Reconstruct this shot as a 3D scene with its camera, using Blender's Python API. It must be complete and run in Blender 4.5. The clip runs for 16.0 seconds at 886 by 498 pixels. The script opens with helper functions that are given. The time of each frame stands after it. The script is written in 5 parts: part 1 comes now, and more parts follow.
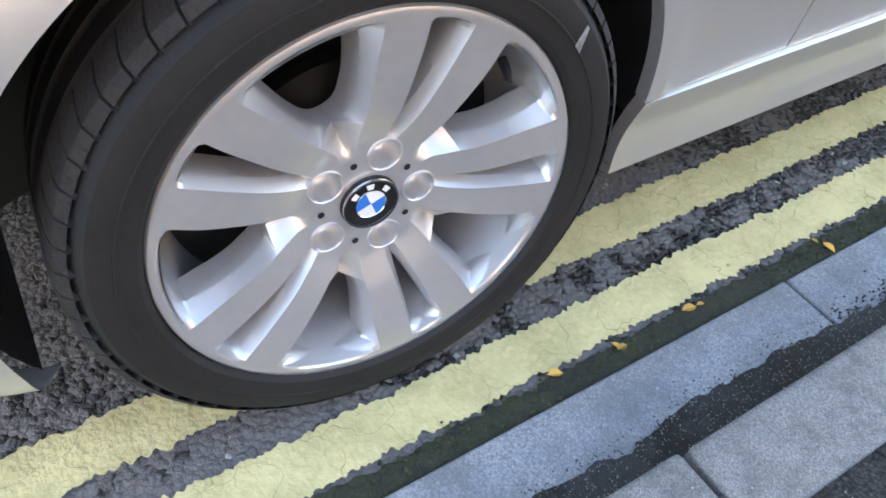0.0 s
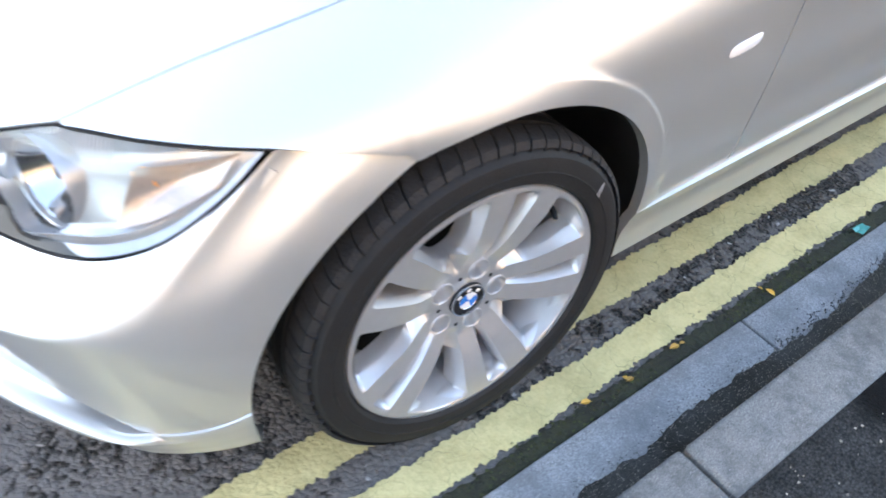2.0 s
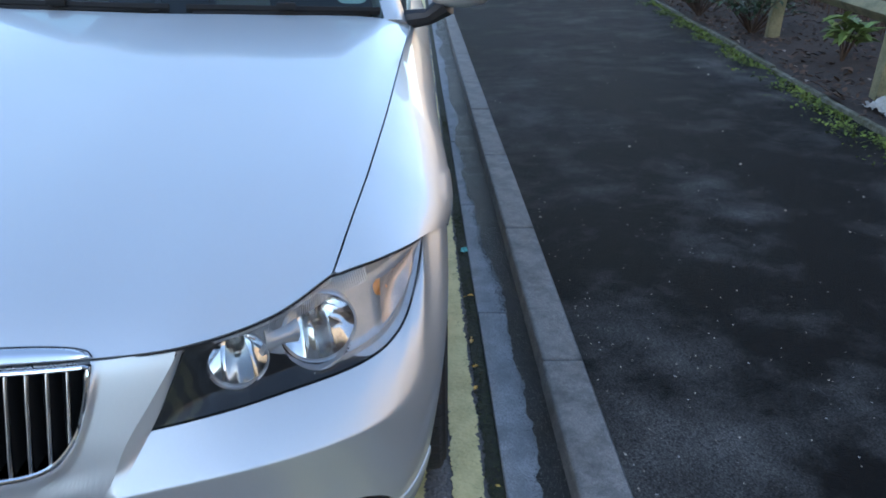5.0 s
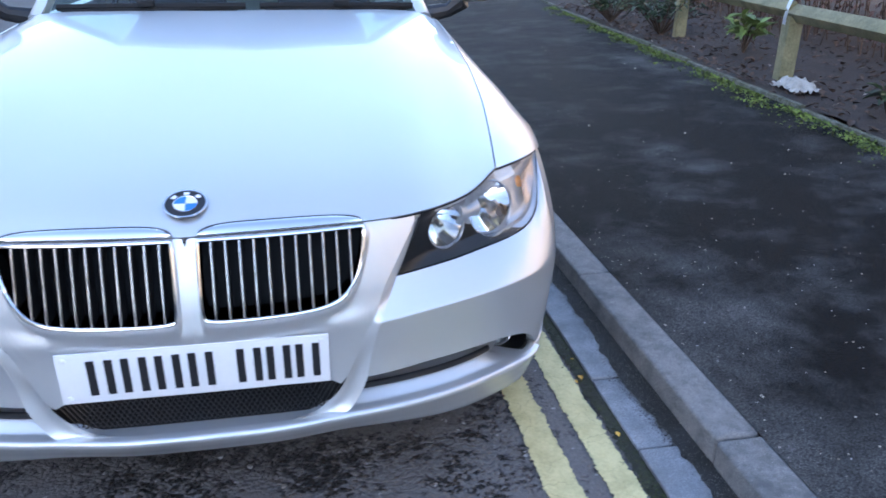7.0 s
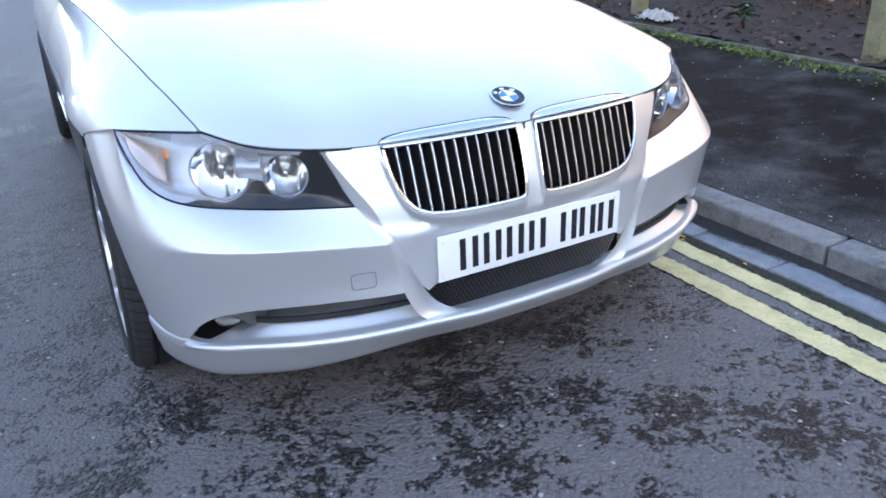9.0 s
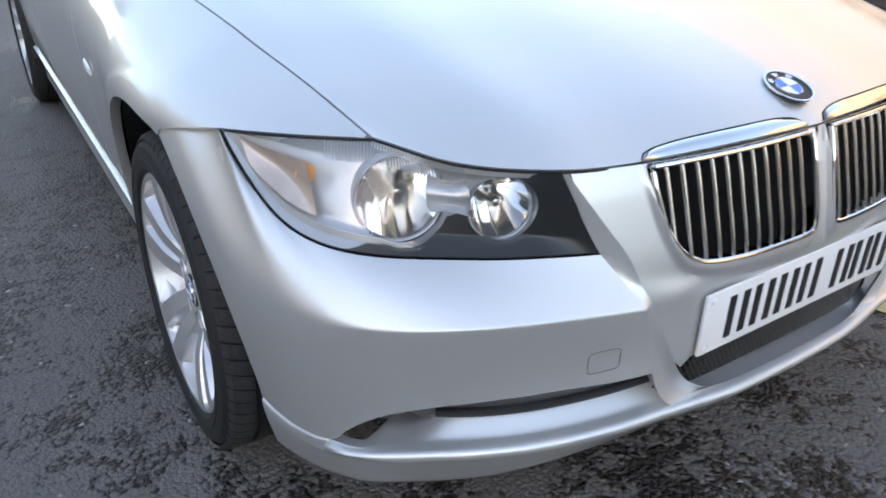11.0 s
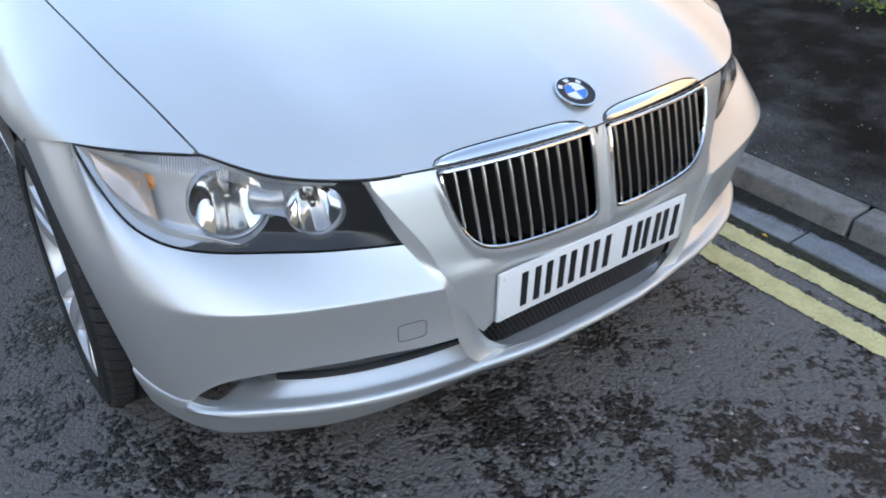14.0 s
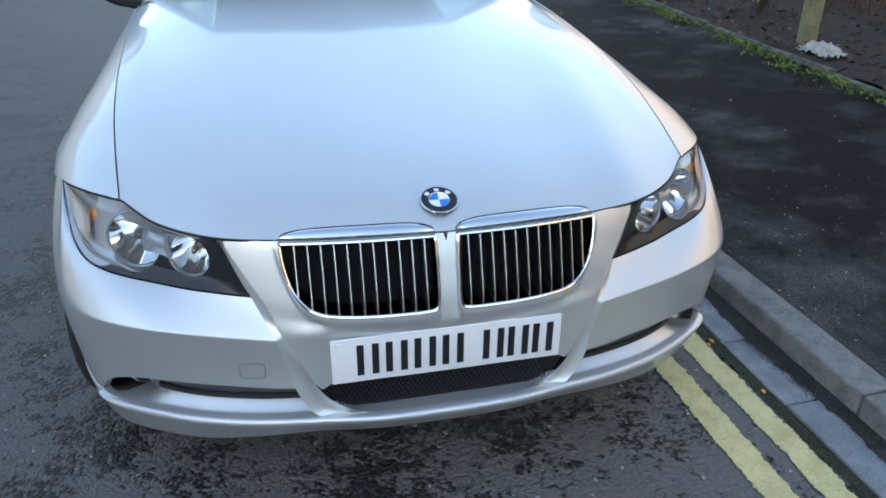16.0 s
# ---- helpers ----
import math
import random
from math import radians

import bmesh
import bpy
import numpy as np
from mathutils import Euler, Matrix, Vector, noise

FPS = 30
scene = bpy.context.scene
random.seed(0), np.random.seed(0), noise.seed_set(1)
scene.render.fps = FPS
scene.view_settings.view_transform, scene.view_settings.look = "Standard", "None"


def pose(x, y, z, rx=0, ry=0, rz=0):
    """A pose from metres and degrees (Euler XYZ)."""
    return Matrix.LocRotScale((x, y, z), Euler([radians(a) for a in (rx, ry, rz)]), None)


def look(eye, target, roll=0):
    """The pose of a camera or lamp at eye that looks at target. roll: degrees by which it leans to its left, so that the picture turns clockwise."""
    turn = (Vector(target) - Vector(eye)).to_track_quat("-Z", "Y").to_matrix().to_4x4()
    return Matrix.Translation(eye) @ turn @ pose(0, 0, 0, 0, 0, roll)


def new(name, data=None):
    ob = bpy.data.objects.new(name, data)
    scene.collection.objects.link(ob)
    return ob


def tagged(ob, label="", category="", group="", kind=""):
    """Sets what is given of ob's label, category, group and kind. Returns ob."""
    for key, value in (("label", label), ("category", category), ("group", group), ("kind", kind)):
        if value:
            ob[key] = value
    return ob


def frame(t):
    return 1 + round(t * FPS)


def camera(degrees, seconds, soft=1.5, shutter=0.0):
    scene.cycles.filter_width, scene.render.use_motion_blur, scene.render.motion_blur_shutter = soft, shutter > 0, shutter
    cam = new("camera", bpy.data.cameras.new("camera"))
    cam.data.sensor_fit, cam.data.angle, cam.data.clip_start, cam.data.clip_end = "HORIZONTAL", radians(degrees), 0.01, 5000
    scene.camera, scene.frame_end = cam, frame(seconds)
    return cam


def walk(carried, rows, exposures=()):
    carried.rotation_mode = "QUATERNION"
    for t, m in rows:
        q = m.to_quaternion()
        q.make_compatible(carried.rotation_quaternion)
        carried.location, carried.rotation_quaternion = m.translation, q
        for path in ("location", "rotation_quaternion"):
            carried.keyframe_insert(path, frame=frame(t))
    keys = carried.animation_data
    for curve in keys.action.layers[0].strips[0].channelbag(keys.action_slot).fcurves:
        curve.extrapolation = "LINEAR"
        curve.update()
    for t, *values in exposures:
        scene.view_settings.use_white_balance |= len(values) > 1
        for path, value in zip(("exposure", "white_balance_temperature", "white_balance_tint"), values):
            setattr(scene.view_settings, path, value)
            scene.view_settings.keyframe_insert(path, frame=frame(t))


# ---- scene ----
import functools
cam = camera(62.2, 16.0, 1.7, 0.25)
PATH = [
    (0, (1.37, -0.287, 0.876), (0.266, 0.5, -0.595), 5.6),
    (0.5, (1.375, -0.283, 0.906), (0.25, 0.45, -0.576), 5.2),
    (1, (1.398, -0.282, 0.928), (0.238, 0.436, -0.534), 4.3),
    (1.5, (1.449, -0.301, 0.996), (0.253, 0.425, -0.433), 3.6),
    (2, (1.448, -0.565, 1.229), (0.348, 0.329, -0.182), 4.3),
    (2.5, (1.305, -0.851, 1.338), (0.198, 0.13, -0.008), 2.2),
    (3, (1.082, -0.874, 1.329), (0.196, 0.429, 0.097), 2.8),
    (3.5, (0.96, -1.136, 1.301), (0.567, 0.601, 0.389), 2.4),
    (4, (0.866, -1.338, 1.358), (0.77, 0.469, 0.506), -1.1),
    (6.3, (0.632, -1.965, 1.207), (0.883, -0.154, 0.398), 3.6),
    (6.5, (0.524, -2.037, 1.228), (0.803, -0.223, 0.434), 2.5),
    (7, (0.247, -2.093, 1.235), (0.587, -0.287, 0.447), 0.6),
    (7.5, (-0.036, -2.017, 1.078), (0.367, -0.23, 0.274), 2.2),
    (8, (-0.366, -2.052, 0.95), (0.229, -0.325, 0.136), 4.8),
    (8.2, (-0.507, -2.089, 1.013), (0.171, -0.397, 0.189), 2.4),
    (10.3, (-1.206, -1.844, 1.18), (-0.195, -0.347, 0.32), -0.4),
    (10.5, (-1.154, -1.673, 1.114), (-0.131, -0.206, 0.219), 0.4),
    (11, (-1.096, -1.349, 1.075), (-0.153, 0.137, 0.125), -0.1),
    (11.5, (-1.11, -1.191, 0.983), (-0.161, 0.19, -0.109), 0.5),
    (12, (-1.143, -1.022, 0.9), (-0.127, 0.24, -0.274), 2.5),
    (12.5, (-1.145, -0.979, 0.893), (-0.057, 0.153, -0.345), 4.1),
    (13, (-1.098, -1.086, 0.963), (-0.047, 0.04, -0.312), 2.9),
    (13.5, (-1.006, -1.348, 1.157), (-0.014, -0.099, -0.049), 1.7),
    (14, (-0.977, -1.581, 1.266), (0.003, -0.24, 0.151), 0.6),
    (14.5, (-0.928, -1.776, 1.338), (-0.021, -0.333, 0.291), -1.8),
    (15, (-0.711, -1.822, 1.36), (-0.14, -0.18, 0.372), -4.3),
    (15.5, (-0.463, -1.966, 1.348), (0.014, -0.253, 0.431), -1.5),
    (16, (-0.336, -2.084, 1.355), (0.087, -0.346, 0.46), 0.6),
]
LIGHT = [(0, 3.45, 7000, 19), (1.5, 3.45, 7060, 19), (2.5, 2.91, 7070, 16), (3.0, 2.07, 6560, 14), (3.5, 1.83, 6090, 13), (4.2, 1.73, 5950, 13), (6.3, 2.61, 6140, 22), (7, 2.61, 5950, 23), (7.5, 2.63, 5810, 25), (8, 3.03, 6180, 24), (8.2, 3.03, 6180, 24), (10.5, 2.34, 7250, 20), (12.5, 2.69, 7720, 21), (13.5, 2.59, 7530, 19), (14, 2.37, 7070, 17), (14.5, 2.17, 6980, 17), (15, 2.27, 6980, 17), (16, 2.17, 6700, 14)]
walk(cam, [(t, look(eye, target, roll)) for t, eye, target, roll in PATH], LIGHT)

# ---- world, sun, exposure ----
world = bpy.data.worlds.new("sky")
scene.world = world
world.use_nodes = True
wn = world.node_tree.nodes
sky = wn.new("ShaderNodeTexSky")
sky.sky_type, sky.sun_disc = "NISHITA", False
sky.sun_elevation, sky.sun_rotation = radians(13), radians(-135)
sky.air_density, sky.dust_density, sky.ozone_density = 1.0, 0.4, 1.0
world.node_tree.links.new(sky.outputs[0], wn["Background"].inputs[0])
wn["Background"].inputs[1].default_value = 0.15
sun = new("sun", bpy.data.lights.new("sun", "SUN"))
sun.data.energy, sun.data.angle, sun.data.color = 3.0, radians(0.6), (1.0, 0.86, 0.68)
sun.matrix_world = look((-7.07, -7.07, 2.31), (0, 0, 0))


# ---- materials ----
def material(name, base, rough=0.6, metal=0.0, vary=0.0, scale=8.0, bump=0.0, bump_scale=40.0, dark=None, coat=0.0, amount=0.5, random_tone=0.0):
    """A node material: a base colour that drifts at two scales towards a second one, with fine relief."""
    m = bpy.data.materials.new(name)
    m.use_nodes = True
    nt = m.node_tree
    n, link = nt.nodes, nt.links.new
    b = n["Principled BSDF"]
    b.inputs["Roughness"].default_value, b.inputs["Metallic"].default_value = rough, metal
    b.inputs["Coat Weight"].default_value, b.inputs["Coat Roughness"].default_value = coat, 0.03
    b.inputs["Base Color"].default_value = (*base, 1)
    co = n.new("ShaderNodeTexCoord").outputs["Object"]
    if vary > 0 or dark:
        dark = dark or tuple(c * (1 - vary) for c in base)
        big, fine = n.new("ShaderNodeTexNoise"), n.new("ShaderNodeTexNoise")
        big.inputs["Scale"].default_value, fine.inputs["Scale"].default_value = scale, scale * 9
        big.inputs["Detail"].default_value, fine.inputs["Detail"].default_value = 5, 3
        link(co, big.inputs["Vector"]), link(co, fine.inputs["Vector"])
        add = n.new("ShaderNodeMath")
        add.operation = "MULTIPLY_ADD"
        link(fine.outputs["Fac"], add.inputs[0])
        add.inputs[1].default_value = 0.6
        link(big.outputs["Fac"], add.inputs[2])
        ramp = n.new("ShaderNodeMapRange")
        ramp.inputs[1].default_value, ramp.inputs[2].default_value = 0.8 - 0.3 * amount - 0.15, 0.8 - 0.3 * amount + 0.3
        link(add.outputs[0], ramp.inputs[0])
        mix = n.new("ShaderNodeMix")
        mix.data_type = "RGBA"
        mix.inputs[6].default_value, mix.inputs[7].default_value = (*dark, 1), (*base, 1)
        link(ramp.outputs[0], mix.inputs[0])
        out = mix.outputs[2]
        if random_tone:
            info, hsv, rng = n.new("ShaderNodeObjectInfo"), n.new("ShaderNodeHueSaturation"), n.new("ShaderNodeMapRange")
            rng.inputs[3].default_value, rng.inputs[4].default_value = 1 - random_tone, 1 + random_tone
            link(info.outputs["Random"], rng.inputs[0])
            link(rng.outputs[0], hsv.inputs["Value"])
            link(out, hsv.inputs["Color"])
            out = hsv.outputs[0]
        link(out, b.inputs["Base Color"])
    if bump:
        tex, bp = n.new("ShaderNodeTexNoise"), n.new("ShaderNodeBump")
        tex.inputs["Scale"].default_value, tex.inputs["Detail"].default_value = bump_scale, 4
        link(co, tex.inputs["Vector"])
        bp.inputs["Strength"].default_value, bp.inputs["Distance"].default_value = bump, 0.01
        link(tex.outputs["Fac"], bp.inputs["Height"])
        link(bp.outputs[0], b.inputs["Normal"])
    return m


def paint_material():
    m = material("silver_paint", (0.65, 0.65, 0.64), 0.42, 0.68, coat=0.8)
    n, link = m.node_tree.nodes, m.node_tree.links.new
    b = n["Principled BSDF"]
    co = n.new("ShaderNodeTexCoord").outputs["Object"]
    flake, haze = n.new("ShaderNodeTexNoise"), n.new("ShaderNodeTexNoise")
    flake.inputs["Scale"].default_value, haze.inputs["Scale"].default_value = 900, 3
    link(co, flake.inputs["Vector"]), link(co, haze.inputs["Vector"])
    mix = n.new("ShaderNodeMix")
    mix.data_type = "RGBA"
    mix.inputs[6].default_value, mix.inputs[7].default_value = (0.598, 0.606, 0.594, 1), (0.698, 0.707, 0.694, 1)
    link(flake.outputs["Fac"], mix.inputs[0])
    link(mix.outputs[2], b.inputs["Base Color"])
    rng = n.new("ShaderNodeMapRange")
    rng.inputs[3].default_value, rng.inputs[4].default_value = 0.38, 0.46
    link(haze.outputs["Fac"], rng.inputs[0])
    link(rng.outputs[0], b.inputs["Roughness"])
    return m


PAINT = paint_material()
CHROME = material("chrome", (0.80, 0.80, 0.80), 0.07, 1.0)
CAP_CHROME = material("polished_cap", (0.74, 0.74, 0.74), 0.07, 1.0, vary=0.04, scale=30)
SEAM_GREY = material("seam_grey", (0.16, 0.16, 0.16), 0.6)
SLAT = material("satin_chrome", (0.44, 0.435, 0.43), 0.24, 1.0)
BLACK = material("black_plastic", (0.012, 0.012, 0.013), 0.45, vary=0.4, scale=20)
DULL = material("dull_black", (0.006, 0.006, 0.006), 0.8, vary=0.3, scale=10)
HOUSING = material("lamp_housing", (0.013, 0.0135, 0.0145), 0.3, vary=0.3, scale=30)
RUBBER = material("tyre_rubber", (0.0105, 0.0104, 0.0108), 0.72, vary=0.45, scale=14, bump=0.12, bump_scale=300)
TREAD = material("tyre_tread", (0.026, 0.024, 0.0235), 0.8, vary=0.5, scale=25, bump=0.3, bump_scale=200)
ALLOY = material("alloy_silver", (0.64, 0.64, 0.64), 0.36, 0.66, vary=0.1, scale=6, coat=0.4)
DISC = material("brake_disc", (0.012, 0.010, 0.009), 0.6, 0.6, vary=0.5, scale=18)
WHITE = material("white_plate", (0.78, 0.78, 0.77), 0.4, vary=0.06, scale=15)
INK = material("black_print", (0.01, 0.01, 0.012), 0.5)
BLUE = material("badge_blue", (0.03, 0.19, 0.62), 0.25)
BWHITE = material("badge_white", (0.80, 0.81, 0.82), 0.25)
AMBER = material("amber_plastic", (0.72, 0.26, 0.06), 0.3)
SEATS = material("dark_cabin", (0.02, 0.024, 0.03), 0.8, vary=0.3, scale=10)


def glass_material(name, tint, gloss_rough=0.0):
    """Thin glass: see-through, with a glossy coat that grows towards grazing."""
    m = bpy.data.materials.new(name)
    m.use_nodes = True
    n, link = m.node_tree.nodes, m.node_tree.links.new
    n.remove(n["Principled BSDF"])
    clear, gloss, mix, facing = n.new("ShaderNodeBsdfTransparent"), n.new("ShaderNodeBsdfGlossy"), n.new("ShaderNodeMixShader"), n.new("ShaderNodeLayerWeight")
    power, fres = n.new("ShaderNodeMath"), n.new("ShaderNodeMath")
    power.operation, fres.operation = "POWER", "MULTIPLY_ADD"
    power.inputs[1].default_value, fres.inputs[1].default_value, fres.inputs[2].default_value = 5.0, 0.92, 0.06
    link(facing.outputs["Facing"], power.inputs[0]), link(power.outputs[0], fres.inputs[0])
    clear.inputs[0].default_value = (*tint, 1)
    gloss.inputs["Roughness"].default_value = gloss_rough
    link(fres.outputs[0], mix.inputs[0]), link(clear.outputs[0], mix.inputs[1]), link(gloss.outputs[0], mix.inputs[2])
    link(mix.outputs[0], n["Material Output"].inputs[0])
    return m


GLASS = glass_material("window_glass", (0.50, 0.62, 0.60))
LENS = glass_material("lamp_lens", (0.97, 0.98, 0.98))


# ---- mesh helpers ----
def spline(*keys):
    """A smooth curve through (t, value) keys; a value is a number or a tuple."""
    ts = [k[0] for k in keys]
    vs = [np.array(k[1], float) for k in keys]
    slopes = []
    for i in range(len(ts)):
        a, b = max(i - 1, 0), min(i + 1, len(ts) - 1)
        slopes.append((vs[b] - vs[a]) / (ts[b] - ts[a]))
        if vs[0].ndim == 0 and 0 < i < len(ts) - 1:
            d0, d1 = (vs[i] - vs[a]) / (ts[i] - ts[a]), (vs[b] - vs[i]) / (ts[b] - ts[i])
            slopes[i] = 0.0 if d0 * d1 <= 0 else 2 * d0 * d1 / (d0 + d1)

    def at(t):
        t = min(max(t, ts[0]), ts[-1])
        i = 0
        while i < len(ts) - 2 and t > ts[i + 1]:
            i += 1
        h = ts[i + 1] - ts[i]
        s = (t - ts[i]) / h
        return ((2 * s**3 - 3 * s**2 + 1) * vs[i] + (s**3 - 2 * s**2 + s) * h * slopes[i]
                + (3 * s**2 - 2 * s**3) * vs[i + 1] + (s**3 - s**2) * h * slopes[i + 1])
    return at


def lerp(a, b, t):
    return a + (b - a) * t


def step(a, b, x):
    t = min(max((x - a) / (b - a), 0), 1)
    return t * t * (3 - 2 * t)


class Build:
    """Collects vertices and faces for one mesh."""

    def __init__(self):
        self.v, self.f = [], []

    def grid(self, fn, nu, nv, closed_u=False, skip=None, us=None, vs=None, flange=0.0, flip=False):
        us = us if us is not None else [i / nu for i in range(nu + (0 if closed_u else 1))]
        vs = vs if vs is not None else [j / nv for j in range(nv + 1)]
        k, nu, nv = len(self.v), len(us), len(vs)
        pts = [[Vector(fn(u, v)) for v in vs] for u in us]
        for row in pts:
            self.v += [tuple(p) for p in row]
        for i in range(nu if closed_u else nu - 1):
            for j in range(nv - 1):
                if skip and skip(us[i], vs[j]):
                    continue
                a, b = k + i * nv + j, k + ((i + 1) % nu) * nv + j
                self.f.append((a, a + 1, b + 1, b) if flip else (a, b, b + 1, a + 1))
        if flange:
            ring = [(i, 0) for i in range(nu)] + [(nu - 1, j) for j in range(1, nv)] + [(i, nv - 1) for i in range(nu - 2, -1, -1)] + [(0, j) for j in range(nv - 2, 0, -1)]
            base = len(self.v)
            for i, j in ring:
                du = pts[min(i + 1, nu - 1)][j] - pts[max(i - 1, 0)][j]
                dv = pts[i][min(j + 1, nv - 1)] - pts[i][max(j - 1, 0)]
                nrm = dv.cross(du) if flip else du.cross(dv)
                nrm = nrm.normalized() if nrm.length > 1e-9 else Vector((0, 0, 1))
                self.v.append(tuple(pts[i][j] - nrm * flange))
            n = len(ring)
            for q in range(n):
                a, b = ring[q], ring[(q + 1) % n]
                f = (k + a[0] * nv + a[1], k + b[0] * nv + b[1], base + (q + 1) % n, base + q)
                self.f.append(f if flip else f[::-1])
        return self

    def tube(self, path, radius, sides=8, caps=True, squash=1.0):
        pts = [Vector(p) for p in path]
        k, n = len(self.v), len(pts)
        for i, p in enumerate(pts):
            d = (pts[min(i + 1, n - 1)] - pts[max(i - 1, 0)]).normalized()
            a = d.cross(Vector((0, 0, 1)) if abs(d.z) < 0.9 else Vector((1, 0, 0))).normalized()
            b = d.cross(a)
            r = radius[i] if isinstance(radius, (list, tuple)) else radius
            for s in range(sides):
                t = 2 * math.pi * s / sides
                self.v.append(tuple(p + a * r * math.cos(t) + b * r * squash * math.sin(t)))
        for i in range(n - 1):
            for s in range(sides):
                a, b = k + i * sides + s, k + i * sides + (s + 1) % sides
                self.f.append((a, b, b + sides, a + sides))
        if caps:
            self.f.append(tuple(range(k + sides - 1, k - 1, -1)))
            self.f.append(tuple(k + (n - 1) * sides + s for s in range(sides)))
        return self

    def box(self, lo, hi, bevel=0.0, m=None, jitter=0.0):
        bm = bmesh.new()
        bmesh.ops.create_cube(bm, size=1)
        for v in bm.verts:
            v.co = Vector([lerp(lo[n], hi[n], v.co[n] + 0.5) + (random.uniform(-jitter, jitter) if jitter else 0) for n in range(3)])
        if bevel:
            bmesh.ops.bevel(bm, geom=bm.edges[:], offset=bevel, segments=2, affect="EDGES", profile=0.6)
        if m:
            bm.transform(m)
        self.add(bm)
        return self

    def add(self, bm):
        k = len(self.v)
        bm.verts.index_update()
        self.v += [tuple(v.co) for v in bm.verts]
        self.f += [tuple(k + v.index for v in f.verts) for f in bm.faces]
        bm.free()

    def lathe(self, profile, n, axis="x", closed=False, centre=(0, 0, 0), phase=0.0):
        """profile: (along the axis, radius) pairs."""
        k, m = len(self.v), len(profile)
        for i in range(n):
            t = 2 * math.pi * i / n + phase
            for d, r in profile:
                p = {"x": (d, r * math.cos(t), r * math.sin(t)), "y": (r * math.cos(t), d, r * math.sin(t)), "z": (r * math.cos(t), r * math.sin(t), d)}[axis]
                self.v.append(tuple(np.add(p, centre)))
        for i in range(n):
            for j in range(m if closed else m - 1):
                a, b = k + i * m + j, k + ((i + 1) % n) * m + j
                c, d = k + i * m + (j + 1) % m, k + ((i + 1) % n) * m + (j + 1) % m
                self.f.append((a, b, d, c))
        return self

    def mirrored(self):
        out = Build()
        out.v = [(-x, y, z) for x, y, z in self.v]
        out.f = [f[::-1] for f in self.f]
        return out

    def mesh(self, name, smooth=35.0):
        me = bpy.data.meshes.new(name)
        me.from_pydata(self.v, [], self.f)
        bm = bmesh.new()
        bm.from_mesh(me)
        bmesh.ops.remove_doubles(bm, verts=bm.verts, dist=1e-5)
        bmesh.ops.dissolve_degenerate(bm, dist=1e-6, edges=bm.edges)
        bmesh.ops.recalc_face_normals(bm, faces=bm.faces)
        bm.to_mesh(me)
        bm.free()
        if smooth:
            me.shade_smooth()
            me.set_sharp_from_angle(angle=radians(smooth))
        return me


def thing(name, label, category, group="", kind="", at=None):
    ob = new(name)
    ob.empty_display_size = 0.1
    if at is not None:
        ob.matrix_world = at
    return tagged(ob, label, category, group, kind)


def part(name, build, mat, parent=None, label="", smooth=35.0):
    me = build if isinstance(build, bpy.types.Mesh) else build.mesh(name, smooth)
    if not me.materials:
        me.materials.append(mat)
    ob = new(name, me)
    if parent:
        ob.parent = parent
    if label:
        tagged(ob, label)
    return ob


def both(name, build, mat, parents, label=""):
    """A part on the kerb side and its mirror image on the road side."""
    if not isinstance(parents, (list, tuple)):
        parents = (parents, parents)
    return part(name, build, mat, parents[0], label), part(name, build.mirrored(), mat, parents[1], label)


